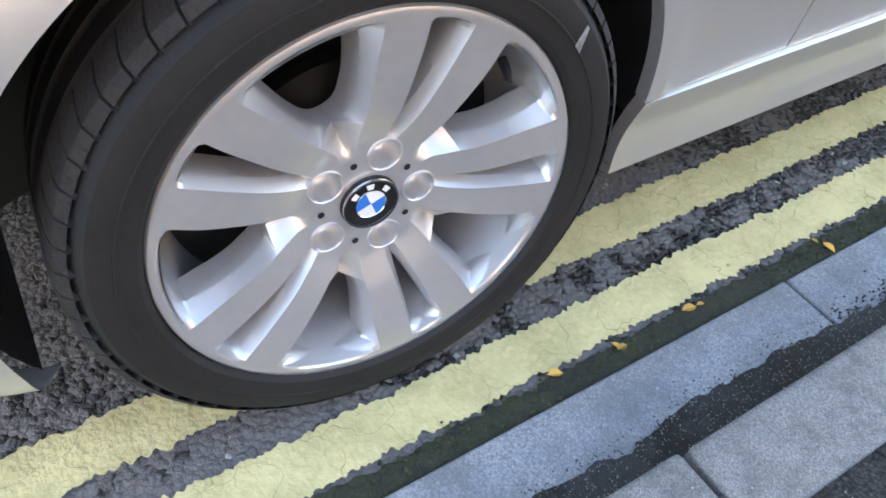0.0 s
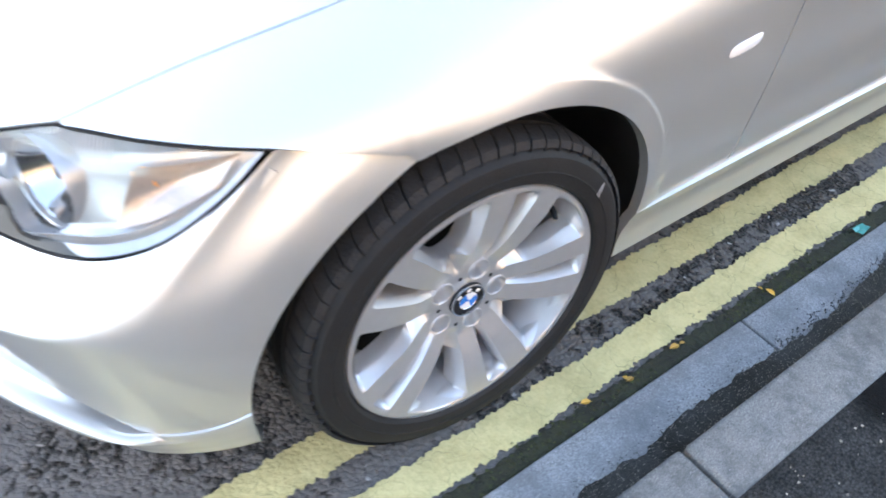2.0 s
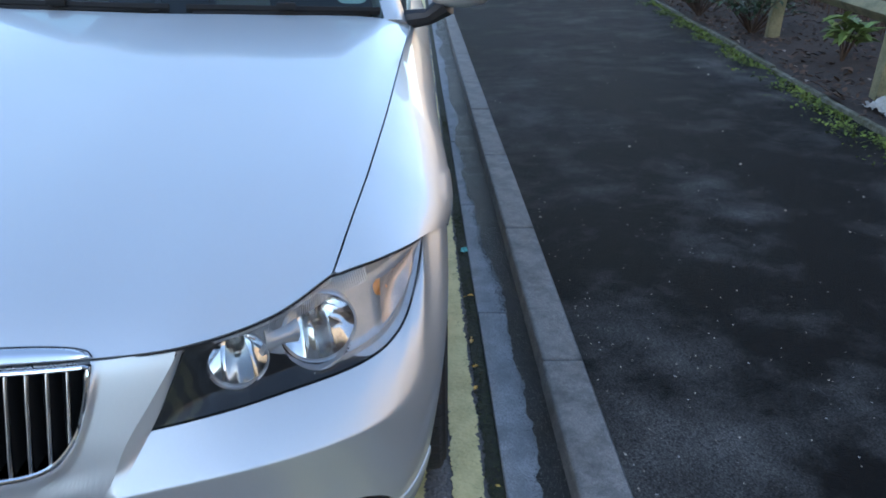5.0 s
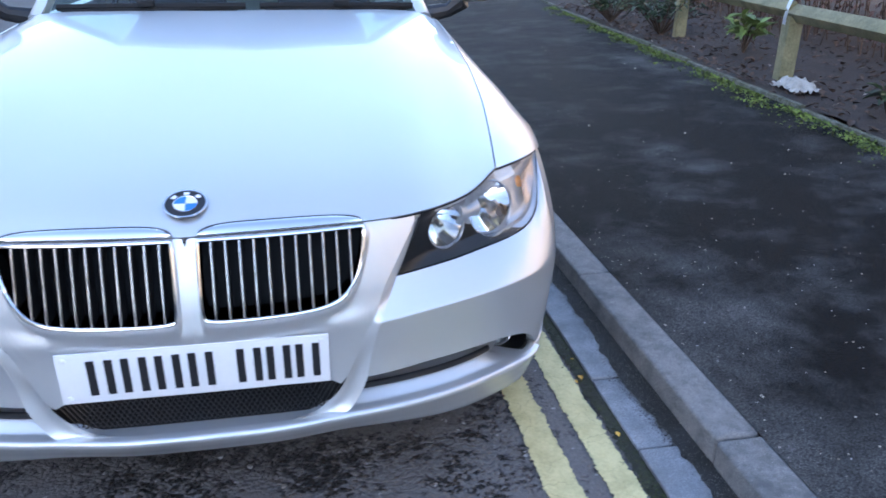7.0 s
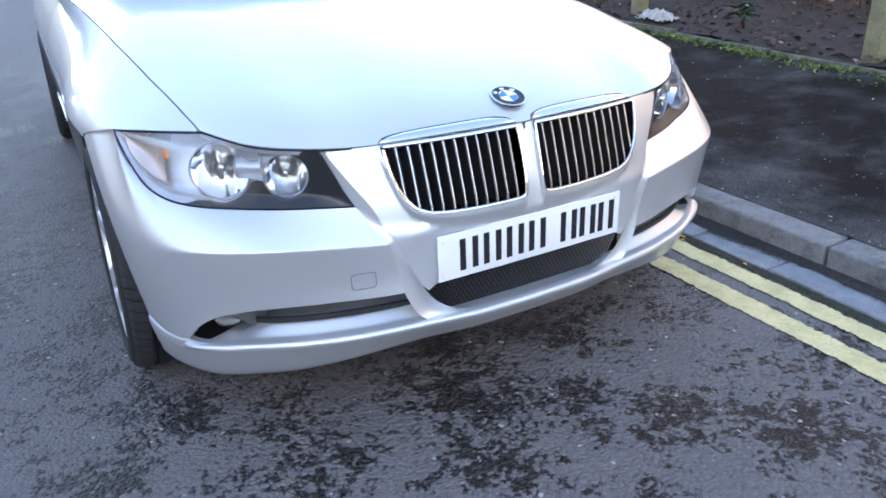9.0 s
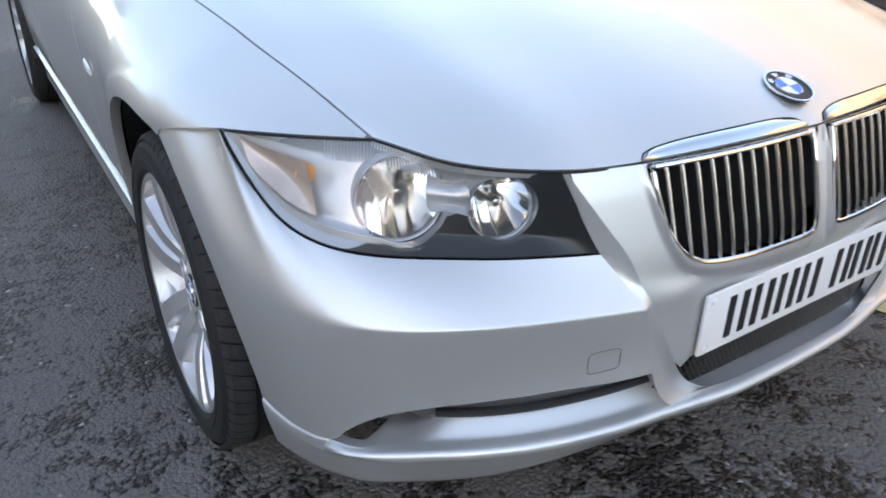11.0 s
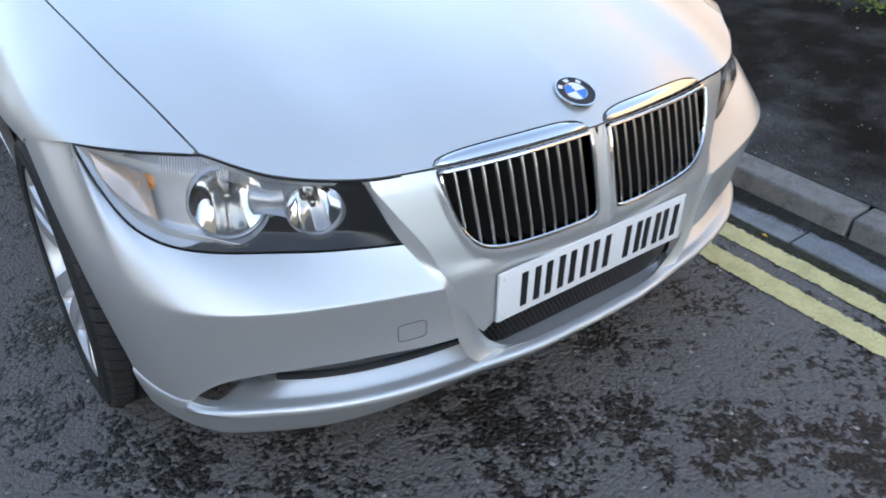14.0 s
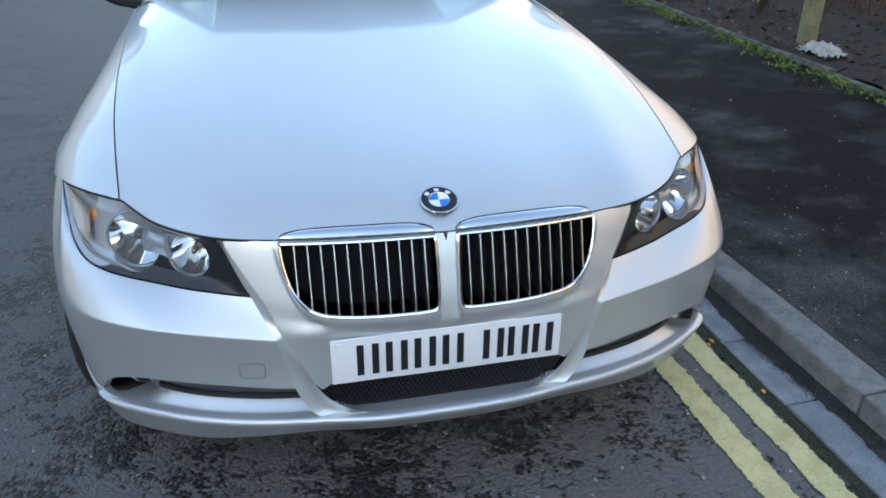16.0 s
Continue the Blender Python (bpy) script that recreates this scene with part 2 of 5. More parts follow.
# ---- ground ----
def stony_material(name, pale, dark, cells, patch, rough, bump, amount, speck=0.0, fine_patch=9.0, spec=0.35, grain=0.3, soft=0.06, calm=0.0):
    """Bound stones: a cell each with its own tone, dark where the binder or damp shows, pale where it is worn."""
    m = bpy.data.materials.new(name)
    m.use_nodes = True
    n, link = m.node_tree.nodes, m.node_tree.links.new
    b = n["Principled BSDF"]
    b.inputs["Specular IOR Level"].default_value = spec
    co = n.new("ShaderNodeTexCoord").outputs["Object"]

    def node(kind, **values):
        q = n.new(kind)
        for k, v in values.items():
            q.inputs[k.replace("_", " ")].default_value = v
        return q

    def maths(op, a, c, third=None):
        q = n.new("ShaderNodeMath")
        q.operation = op
        for slot, value in enumerate((a, c, third)):
            if value is None:
                continue
            if isinstance(value, (int, float)):
                q.inputs[slot].default_value = value
            else:
                link(value, q.inputs[slot])
        return q.outputs[0]
    cell, big, mid = node("ShaderNodeTexVoronoi", Scale=cells), node("ShaderNodeTexNoise", Scale=patch, Detail=6.0, Roughness=0.65), node("ShaderNodeTexNoise", Scale=patch * fine_patch, Detail=4.0)
    grit = node("ShaderNodeTexNoise", Scale=cells * 3.1, Detail=3.0)
    for q in (big, mid, grit):
        link(co, q.inputs["Vector"])
    warp, bend = node("ShaderNodeTexNoise", Scale=cells * 0.9, Detail=2.0), n.new("ShaderNodeVectorMath")
    bend.operation = "MULTIPLY_ADD"
    bend.inputs[1].default_value = (1.1 / cells,) * 3
    link(co, warp.inputs["Vector"]), link(warp.outputs["Color"], bend.inputs[0]), link(co, bend.inputs[2])
    link(bend.outputs[0], cell.inputs["Vector"])
    tone = n.new("ShaderNodeSeparateColor")
    link(cell.outputs["Color"], tone.inputs[0])
    worn = maths("ADD", maths("ADD", maths("MULTIPLY", big.outputs["Fac"], 2.0), maths("MULTIPLY", mid.outputs["Fac"], 0.6)), maths("MULTIPLY", tone.outputs[0], grain))
    ramp = node("ShaderNodeMapRange")
    mid_level = 1.3 + 0.5 * grain + amount
    ramp.inputs[1].default_value, ramp.inputs[2].default_value = mid_level - soft, mid_level + soft
    link(worn, ramp.inputs[0])
    lift = maths("MULTIPLY", ramp.outputs[0], maths("MULTIPLY_ADD", tone.outputs[1], 0.5 * (1 - calm), 0.65 + 0.25 * calm))
    edge = maths("MAXIMUM", maths("SUBTRACT", 1.25, maths("MULTIPLY", cell.outputs["Distance"], 1.1)), 0.12)
    if calm:
        edge = maths("MULTIPLY_ADD", edge, 1 - calm, calm)
    lift = maths("MULTIPLY", lift, edge)
    if calm:
        stone = maths("MULTIPLY", maths("MAXIMUM", maths("SUBTRACT", tone.outputs[1], 0.5), 0.0), maths("MAXIMUM", maths("SUBTRACT", 1.0, maths("MULTIPLY", cell.outputs["Distance"], 1.7)), 0.0))
        lift = maths("MULTIPLY_ADD", maths("MULTIPLY", stone, maths("SUBTRACT", 1.0, ramp.outputs[0])), 1.1, lift)
    mix = n.new("ShaderNodeMix")
    mix.data_type, mix.clamp_factor = "RGBA", False
    mix.inputs[6].default_value, mix.inputs[7].default_value = (*dark, 1), (*pale, 1)
    link(lift, mix.inputs[0])
    out = mix.outputs[2]
    if speck:
        dot = n.new("ShaderNodeMix")
        dot.data_type = "RGBA"
        dot.inputs[7].default_value = (0.32, 0.31, 0.29, 1)
        link(out, dot.inputs[6])
        link(maths("GREATER_THAN", tone.outputs[2], 1 - speck), dot.inputs[0])
        out = dot.outputs[2]
    link(out, b.inputs["Base Color"])
    shine = node("ShaderNodeMapRange")
    shine.inputs[3].default_value, shine.inputs[4].default_value = rough - 0.25, rough + 0.1
    link(ramp.outputs[0], shine.inputs[0])
    link(shine.outputs[0], b.inputs["Roughness"])
    bp = node("ShaderNodeBump", Strength=bump, Distance=0.009)
    height = maths("ADD", maths("MULTIPLY", maths("MAXIMUM", cell.outputs["Distance"], 0.22), -1.2), maths("MULTIPLY", grit.outputs["Fac"], 0.45))
    if calm:
        height = maths("MULTIPLY", height, maths("SUBTRACT", 1.0, maths("MULTIPLY", ramp.outputs[0], 0.7 * calm)))
    link(height, bp.inputs["Height"])
    link(bp.outputs[0], b.inputs["Normal"])
    return m


ASPHALT = stony_material("worn_asphalt", (0.166, 0.152, 0.141), (0.0155, 0.0140, 0.0128), 94, 3.0, 0.66, 1.0, -0.09, 0.003, 8.0, 0.35, 0.34, 0.05, 0.7)
TARMAC = stony_material("dark_tarmac", (0.135, 0.131, 0.122), (0.0050, 0.0047, 0.0044), 210, 1.05, 0.95, 0.5, 0.17, 0.0005, 4.0, 0.08, 0.08, 0.26)
YELLOW = material("yellow_line_paint", (0.63, 0.54, 0.26), 0.75, dark=(0.44, 0.375, 0.17), scale=12, bump=0.5, bump_scale=90)
n = YELLOW.node_tree.nodes
vor, less, mix = n.new("ShaderNodeTexVoronoi"), n.new("ShaderNodeMapRange"), n.new("ShaderNodeMix")
vor.feature, mix.data_type = "DISTANCE_TO_EDGE", "RGBA"
vor.inputs["Scale"].default_value, vor.inputs["Randomness"].default_value = 8, 1.0
less.inputs[1].default_value, less.inputs[2].default_value = 0.0, 0.006
warp, wob = n.new("ShaderNodeTexNoise"), n.new("ShaderNodeMix")
warp.inputs["Scale"].default_value, wob.data_type, wob.blend_type = 14, "RGBA", "LINEAR_LIGHT"
wob.inputs[0].default_value = 0.05
link = YELLOW.node_tree.links.new
coord = n["Texture Coordinate"].outputs["Object"]
link(coord, warp.inputs["Vector"]), link(coord, wob.inputs[6]), link(warp.outputs["Color"], wob.inputs[7])
link(wob.outputs[2], vor.inputs["Vector"]), link(vor.outputs["Distance"], less.inputs[0])
old = n["Principled BSDF"].inputs["Base Color"].links[0].from_socket
mix.inputs[6].default_value = (0.30, 0.26, 0.12, 1)
link(less.outputs[0], mix.inputs[0]), link(old, mix.inputs[7]), link(mix.outputs[2], n["Principled BSDF"].inputs["Base Color"])
SLAB = stony_material("gutter_concrete", (0.36, 0.365, 0.37), (0.14, 0.143, 0.146), 300, 4.0, 0.8, 0.2, -0.13, 0.004, 5.0, 0.2, 0.2, 0.35)
KERB = stony_material("kerb_concrete", (0.30, 0.29, 0.27), (0.10, 0.10, 0.095), 430, 11.0, 0.85, 0.35, -0.12, 0.003, 5.0, 0.25, 0.2, 0.25)
MOSS = material("moss_dirt", (0.035, 0.038, 0.018), 0.95, dark=(0.02, 0.018, 0.014), scale=30, bump=1.0, bump_scale=120)
SOIL = material("leafy_soil", (0.040, 0.028, 0.021), 0.95, dark=(0.015, 0.011, 0.008), scale=9, bump=1.0, bump_scale=60)
SILT = stony_material("wet_grit", (0.10, 0.10, 0.096), (0.020, 0.020, 0.0195), 560, 9.0, 0.6, 0.8, 0.0, 0.05, 5.0, 0.3, 0.4, 0.12)
EDGING = stony_material("mossy_edging", (0.24, 0.235, 0.20), (0.06, 0.065, 0.035), 300, 9.0, 0.9, 0.4, 0.0, 0.0, 5.0, 0.2, 0.3, 0.2)
WOOD = material("weathered_wood", (0.24, 0.22, 0.12), 0.85, dark=(0.10, 0.10, 0.05), scale=7, bump=0.6, bump_scale=70)

SLOPE = 0.056


def footway_z(x):
    return 0.094 + SLOPE * (x - 1.315)


def edging_x(y):
    return 3.2 + 0.09 * y


def ragged(x, y, seed, size=0.008):
    """An edge broken at two scales."""
    return x + size * (0.6 * noise.noise((y * 9, seed, 0)) + 0.7 * noise.noise((y * 55, seed, 3)) + 0.8 * noise.noise((y * 170, seed, 7)))


road = part("road", Build().grid(lambda u, v: (lerp(-60, 1.19, u), lerp(-60, 60, v), 0), 1, 1), ASPHALT)
tagged(road, "worn dark grey asphalt road with damp patches", "road", kind="structure")
for x0, x1, seed in ((0.758, 0.842, 1.5), (0.908, 0.986, 5.5)):
    ys = [-8 + 5.5 * k / 60 for k in range(60)] + [-2.5 + 5.5 * k / 2000 for k in range(2000)] + [3 + 11 * k / 120 for k in range(121)]
    ob = part("road_marking", Build().grid(lambda u, v: (lerp(ragged(x0, v, seed), ragged(x1, v, seed + 20), u), v, 0.004), 4, 1, vs=ys), YELLOW)
    tagged(ob, "cracked pale yellow painted no-parking line along the kerb", "road marking", "double yellow lines", "structure")
ys = [-6 + 3.5 * k / 60 for k in range(60)] + [-2.5 + 5.5 * k / 700 for k in range(700)] + [3 + 11 * k / 120 for k in range(121)]
ob = part("moss_strip", Build().grid(lambda u, v: (lerp(ragged(0.996, v, 40, 0.012), ragged(1.040, v, 60, 0.004), u), v, 0.003 + 0.006 * abs(noise.noise((v * 30, u * 3, 2)))), 4, 1, vs=ys), MOSS)
tagged(ob, "dark green moss and grit between line and gutter", "moss", kind="stuff")
ob = part("gutter_silt", Build().grid(lambda u, v: (lerp(1.136 - 0.05 * step(0.7, 1.5, v) + 0.045 * noise.noise((v * 1.7, 9, 0)) + 0.014 * noise.noise((v * 7, 9, 4)) + 0.012 * noise.noise((v * 23, 1, 4)) + 0.005 * noise.noise((v * 80, 1, 4)) + 0.004 * noise.noise((v * 210, 1, 4)), 1.192, u), v, 0.0160 + 0.006 * u + 0.001 * noise.noise((v * 40, u * 9, 2))), 6, 1, vs=ys), SILT)
tagged(ob, "wet black grit lying in the gutter against the kerb", "gutter grit", kind="stuff")

b = Build()
for k in range(1500):
    y = random.uniform(-1.6, 1.6)
    x = 1.136 - 0.05 * step(0.7, 1.5, y) + 0.045 * noise.noise((y * 1.7, 9, 0)) + 0.014 * noise.noise((y * 7, 9, 4)) + 0.012 * noise.noise((y * 23, 1, 4)) - abs(random.gauss(-0.004, 0.012))
    r = random.uniform(0.0005, 0.0013)
    b.box((x - r, y - r * random.uniform(0.6, 1.4), 0.011), (x + r, y + r, 0.0125 + r), 0, None, r * 0.4)
tagged(part("loose_grit", b, SILT, smooth=0), "loose dark grit grains along the edge of the gutter dirt", "grit", kind="stuff")

ground = part("ground", Build().grid(lambda u, v: (lerp(1.15, 400, u), lerp(-300, 300, v), -0.1), 1, 1), SOIL)
tagged(ground, "brown leafy soil under shrubs", "ground", kind="structure")
pave = part("pavement", Build().grid(lambda u, v: (lambda y, x: (x, y, footway_z(x)))(lerp(-14, 30, v), lerp(1.31, edging_x(lerp(-14, 30, v)), u)), 8, 40), TARMAC)
tagged(pave, "dark damp tarmac footway with pale worn patches", "pavement", kind="structure")
soil = part("planting_bed", Build().grid(lambda u, v: (lambda y, x: (x, y, footway_z(x) + 0.02 + 0.05 * noise.noise((x * 2, y * 2, 0))))(lerp(-14, 30, v), lerp(edging_x(lerp(-14, 30, v)) + 0.02, 14, u)), 60, 120), SOIL)
tagged(soil, "brown soil bed littered with dead leaves", "planting bed", kind="structure")
kerb = thing("kerb", "row of weathered grey concrete kerb stones with gutter slabs", "kerb", kind="structure")
gut = Build().box((1.037, 0.004, -0.08), (1.189, 1.014, 0.012), 0.005, jitter=0.0015).mesh("gutter_slab", 60)
krb = Build().box((1.19, 0.003, -0.1), (1.316, 0.969, 0.094), 0.011, jitter=0.0015).mesh("kerb_stone", 60)
half = Build().box((1.037, 0.004, -0.08), (1.189, 0.326, 0.012), 0.005, jitter=0.0015).mesh("gutter_slab", 60)
for y0, me in [(-0.336 - 0.33 - 1.018 * k, gut) for k in range(1, 6)] + [(-0.666, half), (-0.336, Build().box((1.037, 0.004, -0.08), (1.189, 0.960, 0.012), 0.005).mesh("gutter_slab", 60))] + [(0.628 + 1.018 * k, gut) for k in range(12)]:
    ob = part("gutter_slab", me, SLAB, kerb)
    ob.location = (0, y0, random.uniform(-0.002, 0.002))
for k in range(22):
    ob = part("kerb_stone", krb, KERB, kerb)
    ob.location = (random.uniform(-0.002, 0.002), 0.221 - 0.976 * 7 + 0.976 * k, random.uniform(-0.002, 0.002))


# ---- the car ----
car = thing("car", "silver metallic saloon car parked beside the kerb", "car")
HUB_Y, HUB_Z, STEER, CAMBER = -0.024, 0.318, -2.5, 2.0
ARCH_Y, ARCH_Z, ARCH_R = -0.022, 0.315, 0.383

A = spline((0.16, 0.85), (0.29, 0.8699), (0.4, 0.878), (0.5, 0.8832), (0.565, 0.8761), (0.64, 0.868), (0.7, 0.861), (0.735, 0.858), (0.8, 0.835))
N = spline((0.16, 3.0), (0.29, 3.1), (0.41, 2.6), (0.50, 2.5), (0.80, 2.5))
Y_SIDE = spline((0.16, 0.745), (0.29, 0.7641), (0.35, 0.775), (0.42, 0.7804), (0.485, 0.7891), (0.497, 0.7902), (0.503, 0.7873), (0.51, 0.7819), (0.565, 0.739), (0.62, 0.7325), (0.695, 0.7217), (0.735, 0.694), (0.8, 0.64))
Y_MID = spline((0.30, 0.752), (0.36, 0.757), (0.48, 0.760), (0.515, 0.772), (0.55, 0.768), (0.62, 0.750), (0.66, 0.738), (0.695, 0.724), (0.72, 0.70))


FULL = spline((0.16, 3), (0.29, 3.488), (0.35, 3.546), (0.42, 3.708), (0.5, 3.727), (0.56, 3.614), (0.62, 3.236), (0.68, 2.95), (0.8, 2.85))


def skin(deg, z, front=Y_SIDE, out=0.0, bulge=0.0):
    """The nose's outer skin at an angle round from dead ahead and a height; the bumper's corners bulge."""
    s, c = math.sin(radians(deg)), math.cos(radians(deg))
    n = lerp(float(N(z)), float(FULL(z)), bulge * step(22, 68, deg))
    r = ((s / float(A(z))) ** n + (c / float(front(z))) ** n) ** (-1 / n) + out
    return (r * s, -r * c, z)


def arch_deg(z):
    y = -ARCH_Y + math.sqrt(max(ARCH_R**2 - (z - ARCH_Z) ** 2, 0.128**2))
    n = float(FULL(z))
    return math.degrees(math.atan2(float(A(z)) * (1 - (y / float(Y_SIDE(z))) ** n) ** (1 / n), y))


# bumper: side panels with the crease, centre panel round the grilles, lip
bumper = part("front_bumper", Build().grid(lambda u, v: (lerp(-0.5, 0.5, u), -0.50, lerp(0.2, 0.66, v)), 1, 1), DULL, car)
V_SIDE = spline((0.285, 20.5), (0.30, 21.8), (0.34, 23.4), (0.367, 24.1), (0.40, 24.6), (0.50, 26.3), (0.565, 30.6), (0.70, 35.6))
V_MID = spline((0.285, 11.5), (0.292, 14.4), (0.30, 16.6), (0.34, 20.1), (0.40, 22.6), (0.50, 25.8), (0.53, 26.7), (0.565, 27.9), (0.62, 30.8), (0.70, 35.2))
HL_LOW = spline((0, 0.5685), (0.15, 0.5723), (0.31, 0.5749), (0.45, 0.5809), (0.6, 0.5921), (0.74, 0.6113), (0.88, 0.6587), (1, 0.7225))
LOW = spline((0, 0.3670), (0.05, 0.3668), (0.12, 0.3660), (0.17, 0.3655), (0.3, 0.3653), (0.4, 0.3665), (0.5, 0.3645), (0.6, 0.3566), (0.65, 0.3485), (0.7, 0.3335), (0.75, 0.3103), (0.79, 0.2861), (0.82, 0.2782), (0.86, 0.2769), (0.9, 0.2784), (0.95, 0.287), (1, 0.3005))
LAMP_END = 69.0


def rounded(points, times=3):
    """A closed outline with its corners cut again and again."""
    for _ in range(times):
        points = [p for a, b in zip(points, points[1:] + points[:1]) for p in (lerp(np.array(a), np.array(b), 0.25), lerp(np.array(a), np.array(b), 0.75))]
    return points


KIDNEY = rounded([(0.0255, 0.6905), (0.0255, 0.6915), (0.344, 0.6915), (0.344, 0.690), (0.340, 0.645), (0.325, 0.590), (0.285, 0.548), (0.21, 0.539), (0.10, 0.537), (0.035, 0.538), (0.024, 0.548), (0.0235, 0.62)])
GAP = [np.linalg.norm(KIDNEY[i] - KIDNEY[i - 1]) for i in range(len(KIDNEY))]
RUN = np.cumsum(GAP) - GAP[0]
KX, KZ = np.array([p[0] for p in KIDNEY] + [KIDNEY[0][0]]), np.array([p[1] for p in KIDNEY] + [KIDNEY[0][1]])
RUN = np.append(RUN, RUN[-1] + GAP[0])


def kidney(t, grow=0.0):
    """The outline of a grille opening as (x, z), t round it from 0 to 1."""
    s = (t % 1.0) * RUN[-1]
    x, z = float(np.interp(s, RUN, KX)), float(np.interp(s, RUN, KZ))
    c, q = (x - 0.183) / 0.16, (z - 0.616) / 0.076
    n = max(abs(c), abs(q))
    return x + grow * c / n, z + grow * q / n


def on_mid(x, z, out=0.0):
    d = math.degrees(math.atan2(x, 0.74))
    for _ in range(4):
        p = skin(d, z, Y_MID, out)
        d += math.degrees((x - p[0]) / 0.78)
    return skin(d, z, Y_MID, out)


def across(x, z, out=0.0):
    """on_mid for either side of the car."""
    p = on_mid(abs(x), z, out)
    return (math.copysign(p[0], x), p[1], p[2])


def centre_panel(u, v):
    x0, z0 = kidney(u, 0.003)
    c, q = (x0 - 0.183) / 0.16, (z0 - 0.616) / 0.076
    k = 1 / max(abs(c), abs(q))
    z1 = lerp(0.287, 0.6935, (q * k + 1) / 2)
    edge = skin(float(V_MID(z1)), z1, Y_MID)[0]
    x1 = lerp(0.0, edge, (c * k + 1) / 2)
    w = v * v * 0.6 + v * 0.4
    x, z = lerp(x0, x1, w), lerp(z0, z1, w)
    z = max(z, lerp(0.372, 0.287, step(0.272, 0.312, x)))
    roll = 0.013 * (1 - step(0.06, 0.26, v)) * step(0.70, 0.62, z)
    return on_mid(max(x, 0.0), z, roll + lerp(0.011, 0.019, step(0.20, 0.31, x)) * (1 - step(0.485, 0.53, z)))


both("bumper_centre", Build().grid(centre_panel, 120, 18, closed_u=True), PAINT, bumper)

# grilles
for side in (1, -1):
    grille = part("grille", Build().tube([np.array(on_mid(*kidney(k / 160, 0.001), 0.009)) * (side, 1, 1) for k in range(161)], 0.0038, 8, False), CHROME, car, "chrome-rimmed kidney-shaped grille with upright slats")
    back = Build()
    back.grid(lambda u, v: np.array(on_mid(lerp(0.183, kidney(u)[0], v), lerp(0.614, kidney(u)[1], v), -0.05)) * (side, 1, 1), 48, 3, closed_u=True)
    part("backing", back, DULL, grille)
    for k in range(11):
        x = 0.0475 + 0.0268 * k
        zs = [kidney(q / 400)[1] for q in range(401) if abs(kidney(q / 400)[0] - x) < 0.006]
        lo, hi = min(zs), max(zs)
        b = Build().grid(lambda u, v: np.array(on_mid(x + (u - 0.5) * 0.0060, lerp(lo, hi, v), 0.003 + 0.006 * (1 - v) ** 2 - 0.004 * abs(2 * u - 1) ** 3)) * (side, 1, 1), 6, 8)
        slat = part("slat", b, SLAT, grille)
        web = Build()
        for edge in (-0.0028, 0.0028):
            web.grid(lambda u, v: np.array(on_mid(x + edge * (1 - 0.4 * u), lerp(lo, hi, v), -0.0015 - 0.042 * u)) * (side, 1, 1), 2, 6)
        part("slat_web", web, DULL, slat, "black web behind the slat")

# bonnet
FRONT = spline((0, (0, -0.724, 0.6965)), (0.25, (0.17, -0.714, 0.697)), (0.45, (0.3413, -0.6865, 0.694)), (0.62, (0.4704, -0.663, 0.7016)), (0.82, (0.5869, -0.5875, 0.7111)), (1, (0.6678, -0.4957, 0.7354)))
SEAM = spline((0, (0.6682, -0.4959, 0.7359)), (0.035, (0.674, -0.458, 0.746)), (0.115, (0.691, -0.34, 0.776)), (0.205, (0.710, -0.20, 0.804)), (0.27, (0.721, -0.10, 0.823)), (0.40, (0.739, 0.10, 0.851)), (0.5, (0.749, 0.25, 0.868)), (0.64, (0.761, 0.46, 0.886)), (0.80, (0.774, 0.70, 0.901)), (1, (0.790, 0.985, 0.912)))
RIDGE = spline((0, (0, -0.724, 0.6965)), (0.02, (0, -0.703, 0.714)), (0.055, (0, -0.66, 0.742)), (0.17, (0, -0.50, 0.792)), (0.38, (0, -0.2, 0.850)), (0.66, (0, 0.25, 0.915)), (1, (0, 0.76, 0.975)))
REAR = spline((0, (0, 0.76, 0.975)), (0.5, (0.40, 0.825, 0.970)), (0.87, (0.69, 0.955, 0.950)), (1, (0.790, 0.985, 0.912)))


def bonnet_at(u, v):
    a, b, c, d = FRONT(u), REAR(u), RIDGE(v), SEAM(v)
    corner = (1 - u) * (1 - v) * FRONT(0) + u * (1 - v) * FRONT(1) + (1 - u) * v * REAR(0) + u * v * REAR(1)
    p = (1 - v) * a + v * b + (1 - u) * c + u * d - corner
    p[2] += 0.014 * math.sin(math.pi * min(v, 1.0) ** 0.9) * (1 - u**2) * u * 1.6
    ridge = 0.60 + 0.27 * v
    rise = 0.0065 * (min(u / ridge, (1 - u) / (1 - ridge)) - 0.25 * max(0, 0.12 - abs(u - ridge)))
    p[2] += rise * step(0.0, 0.10, v) * (1 - v * v)
    return p


vs = [0, 0.006, 0.014, 0.025, 0.04, 0.06] + [0.08 + 0.92 * k / 40 for k in range(41)]
b = Build().grid(lambda u, v: bonnet_at(abs(u), v) * (1 if u >= 0 else -1, 1, 1), 1, 1, us=[-1 + k / 64 for k in range(129)], vs=vs, flange=0.02)
bonnet = part("bonnet", b, PAINT, car)

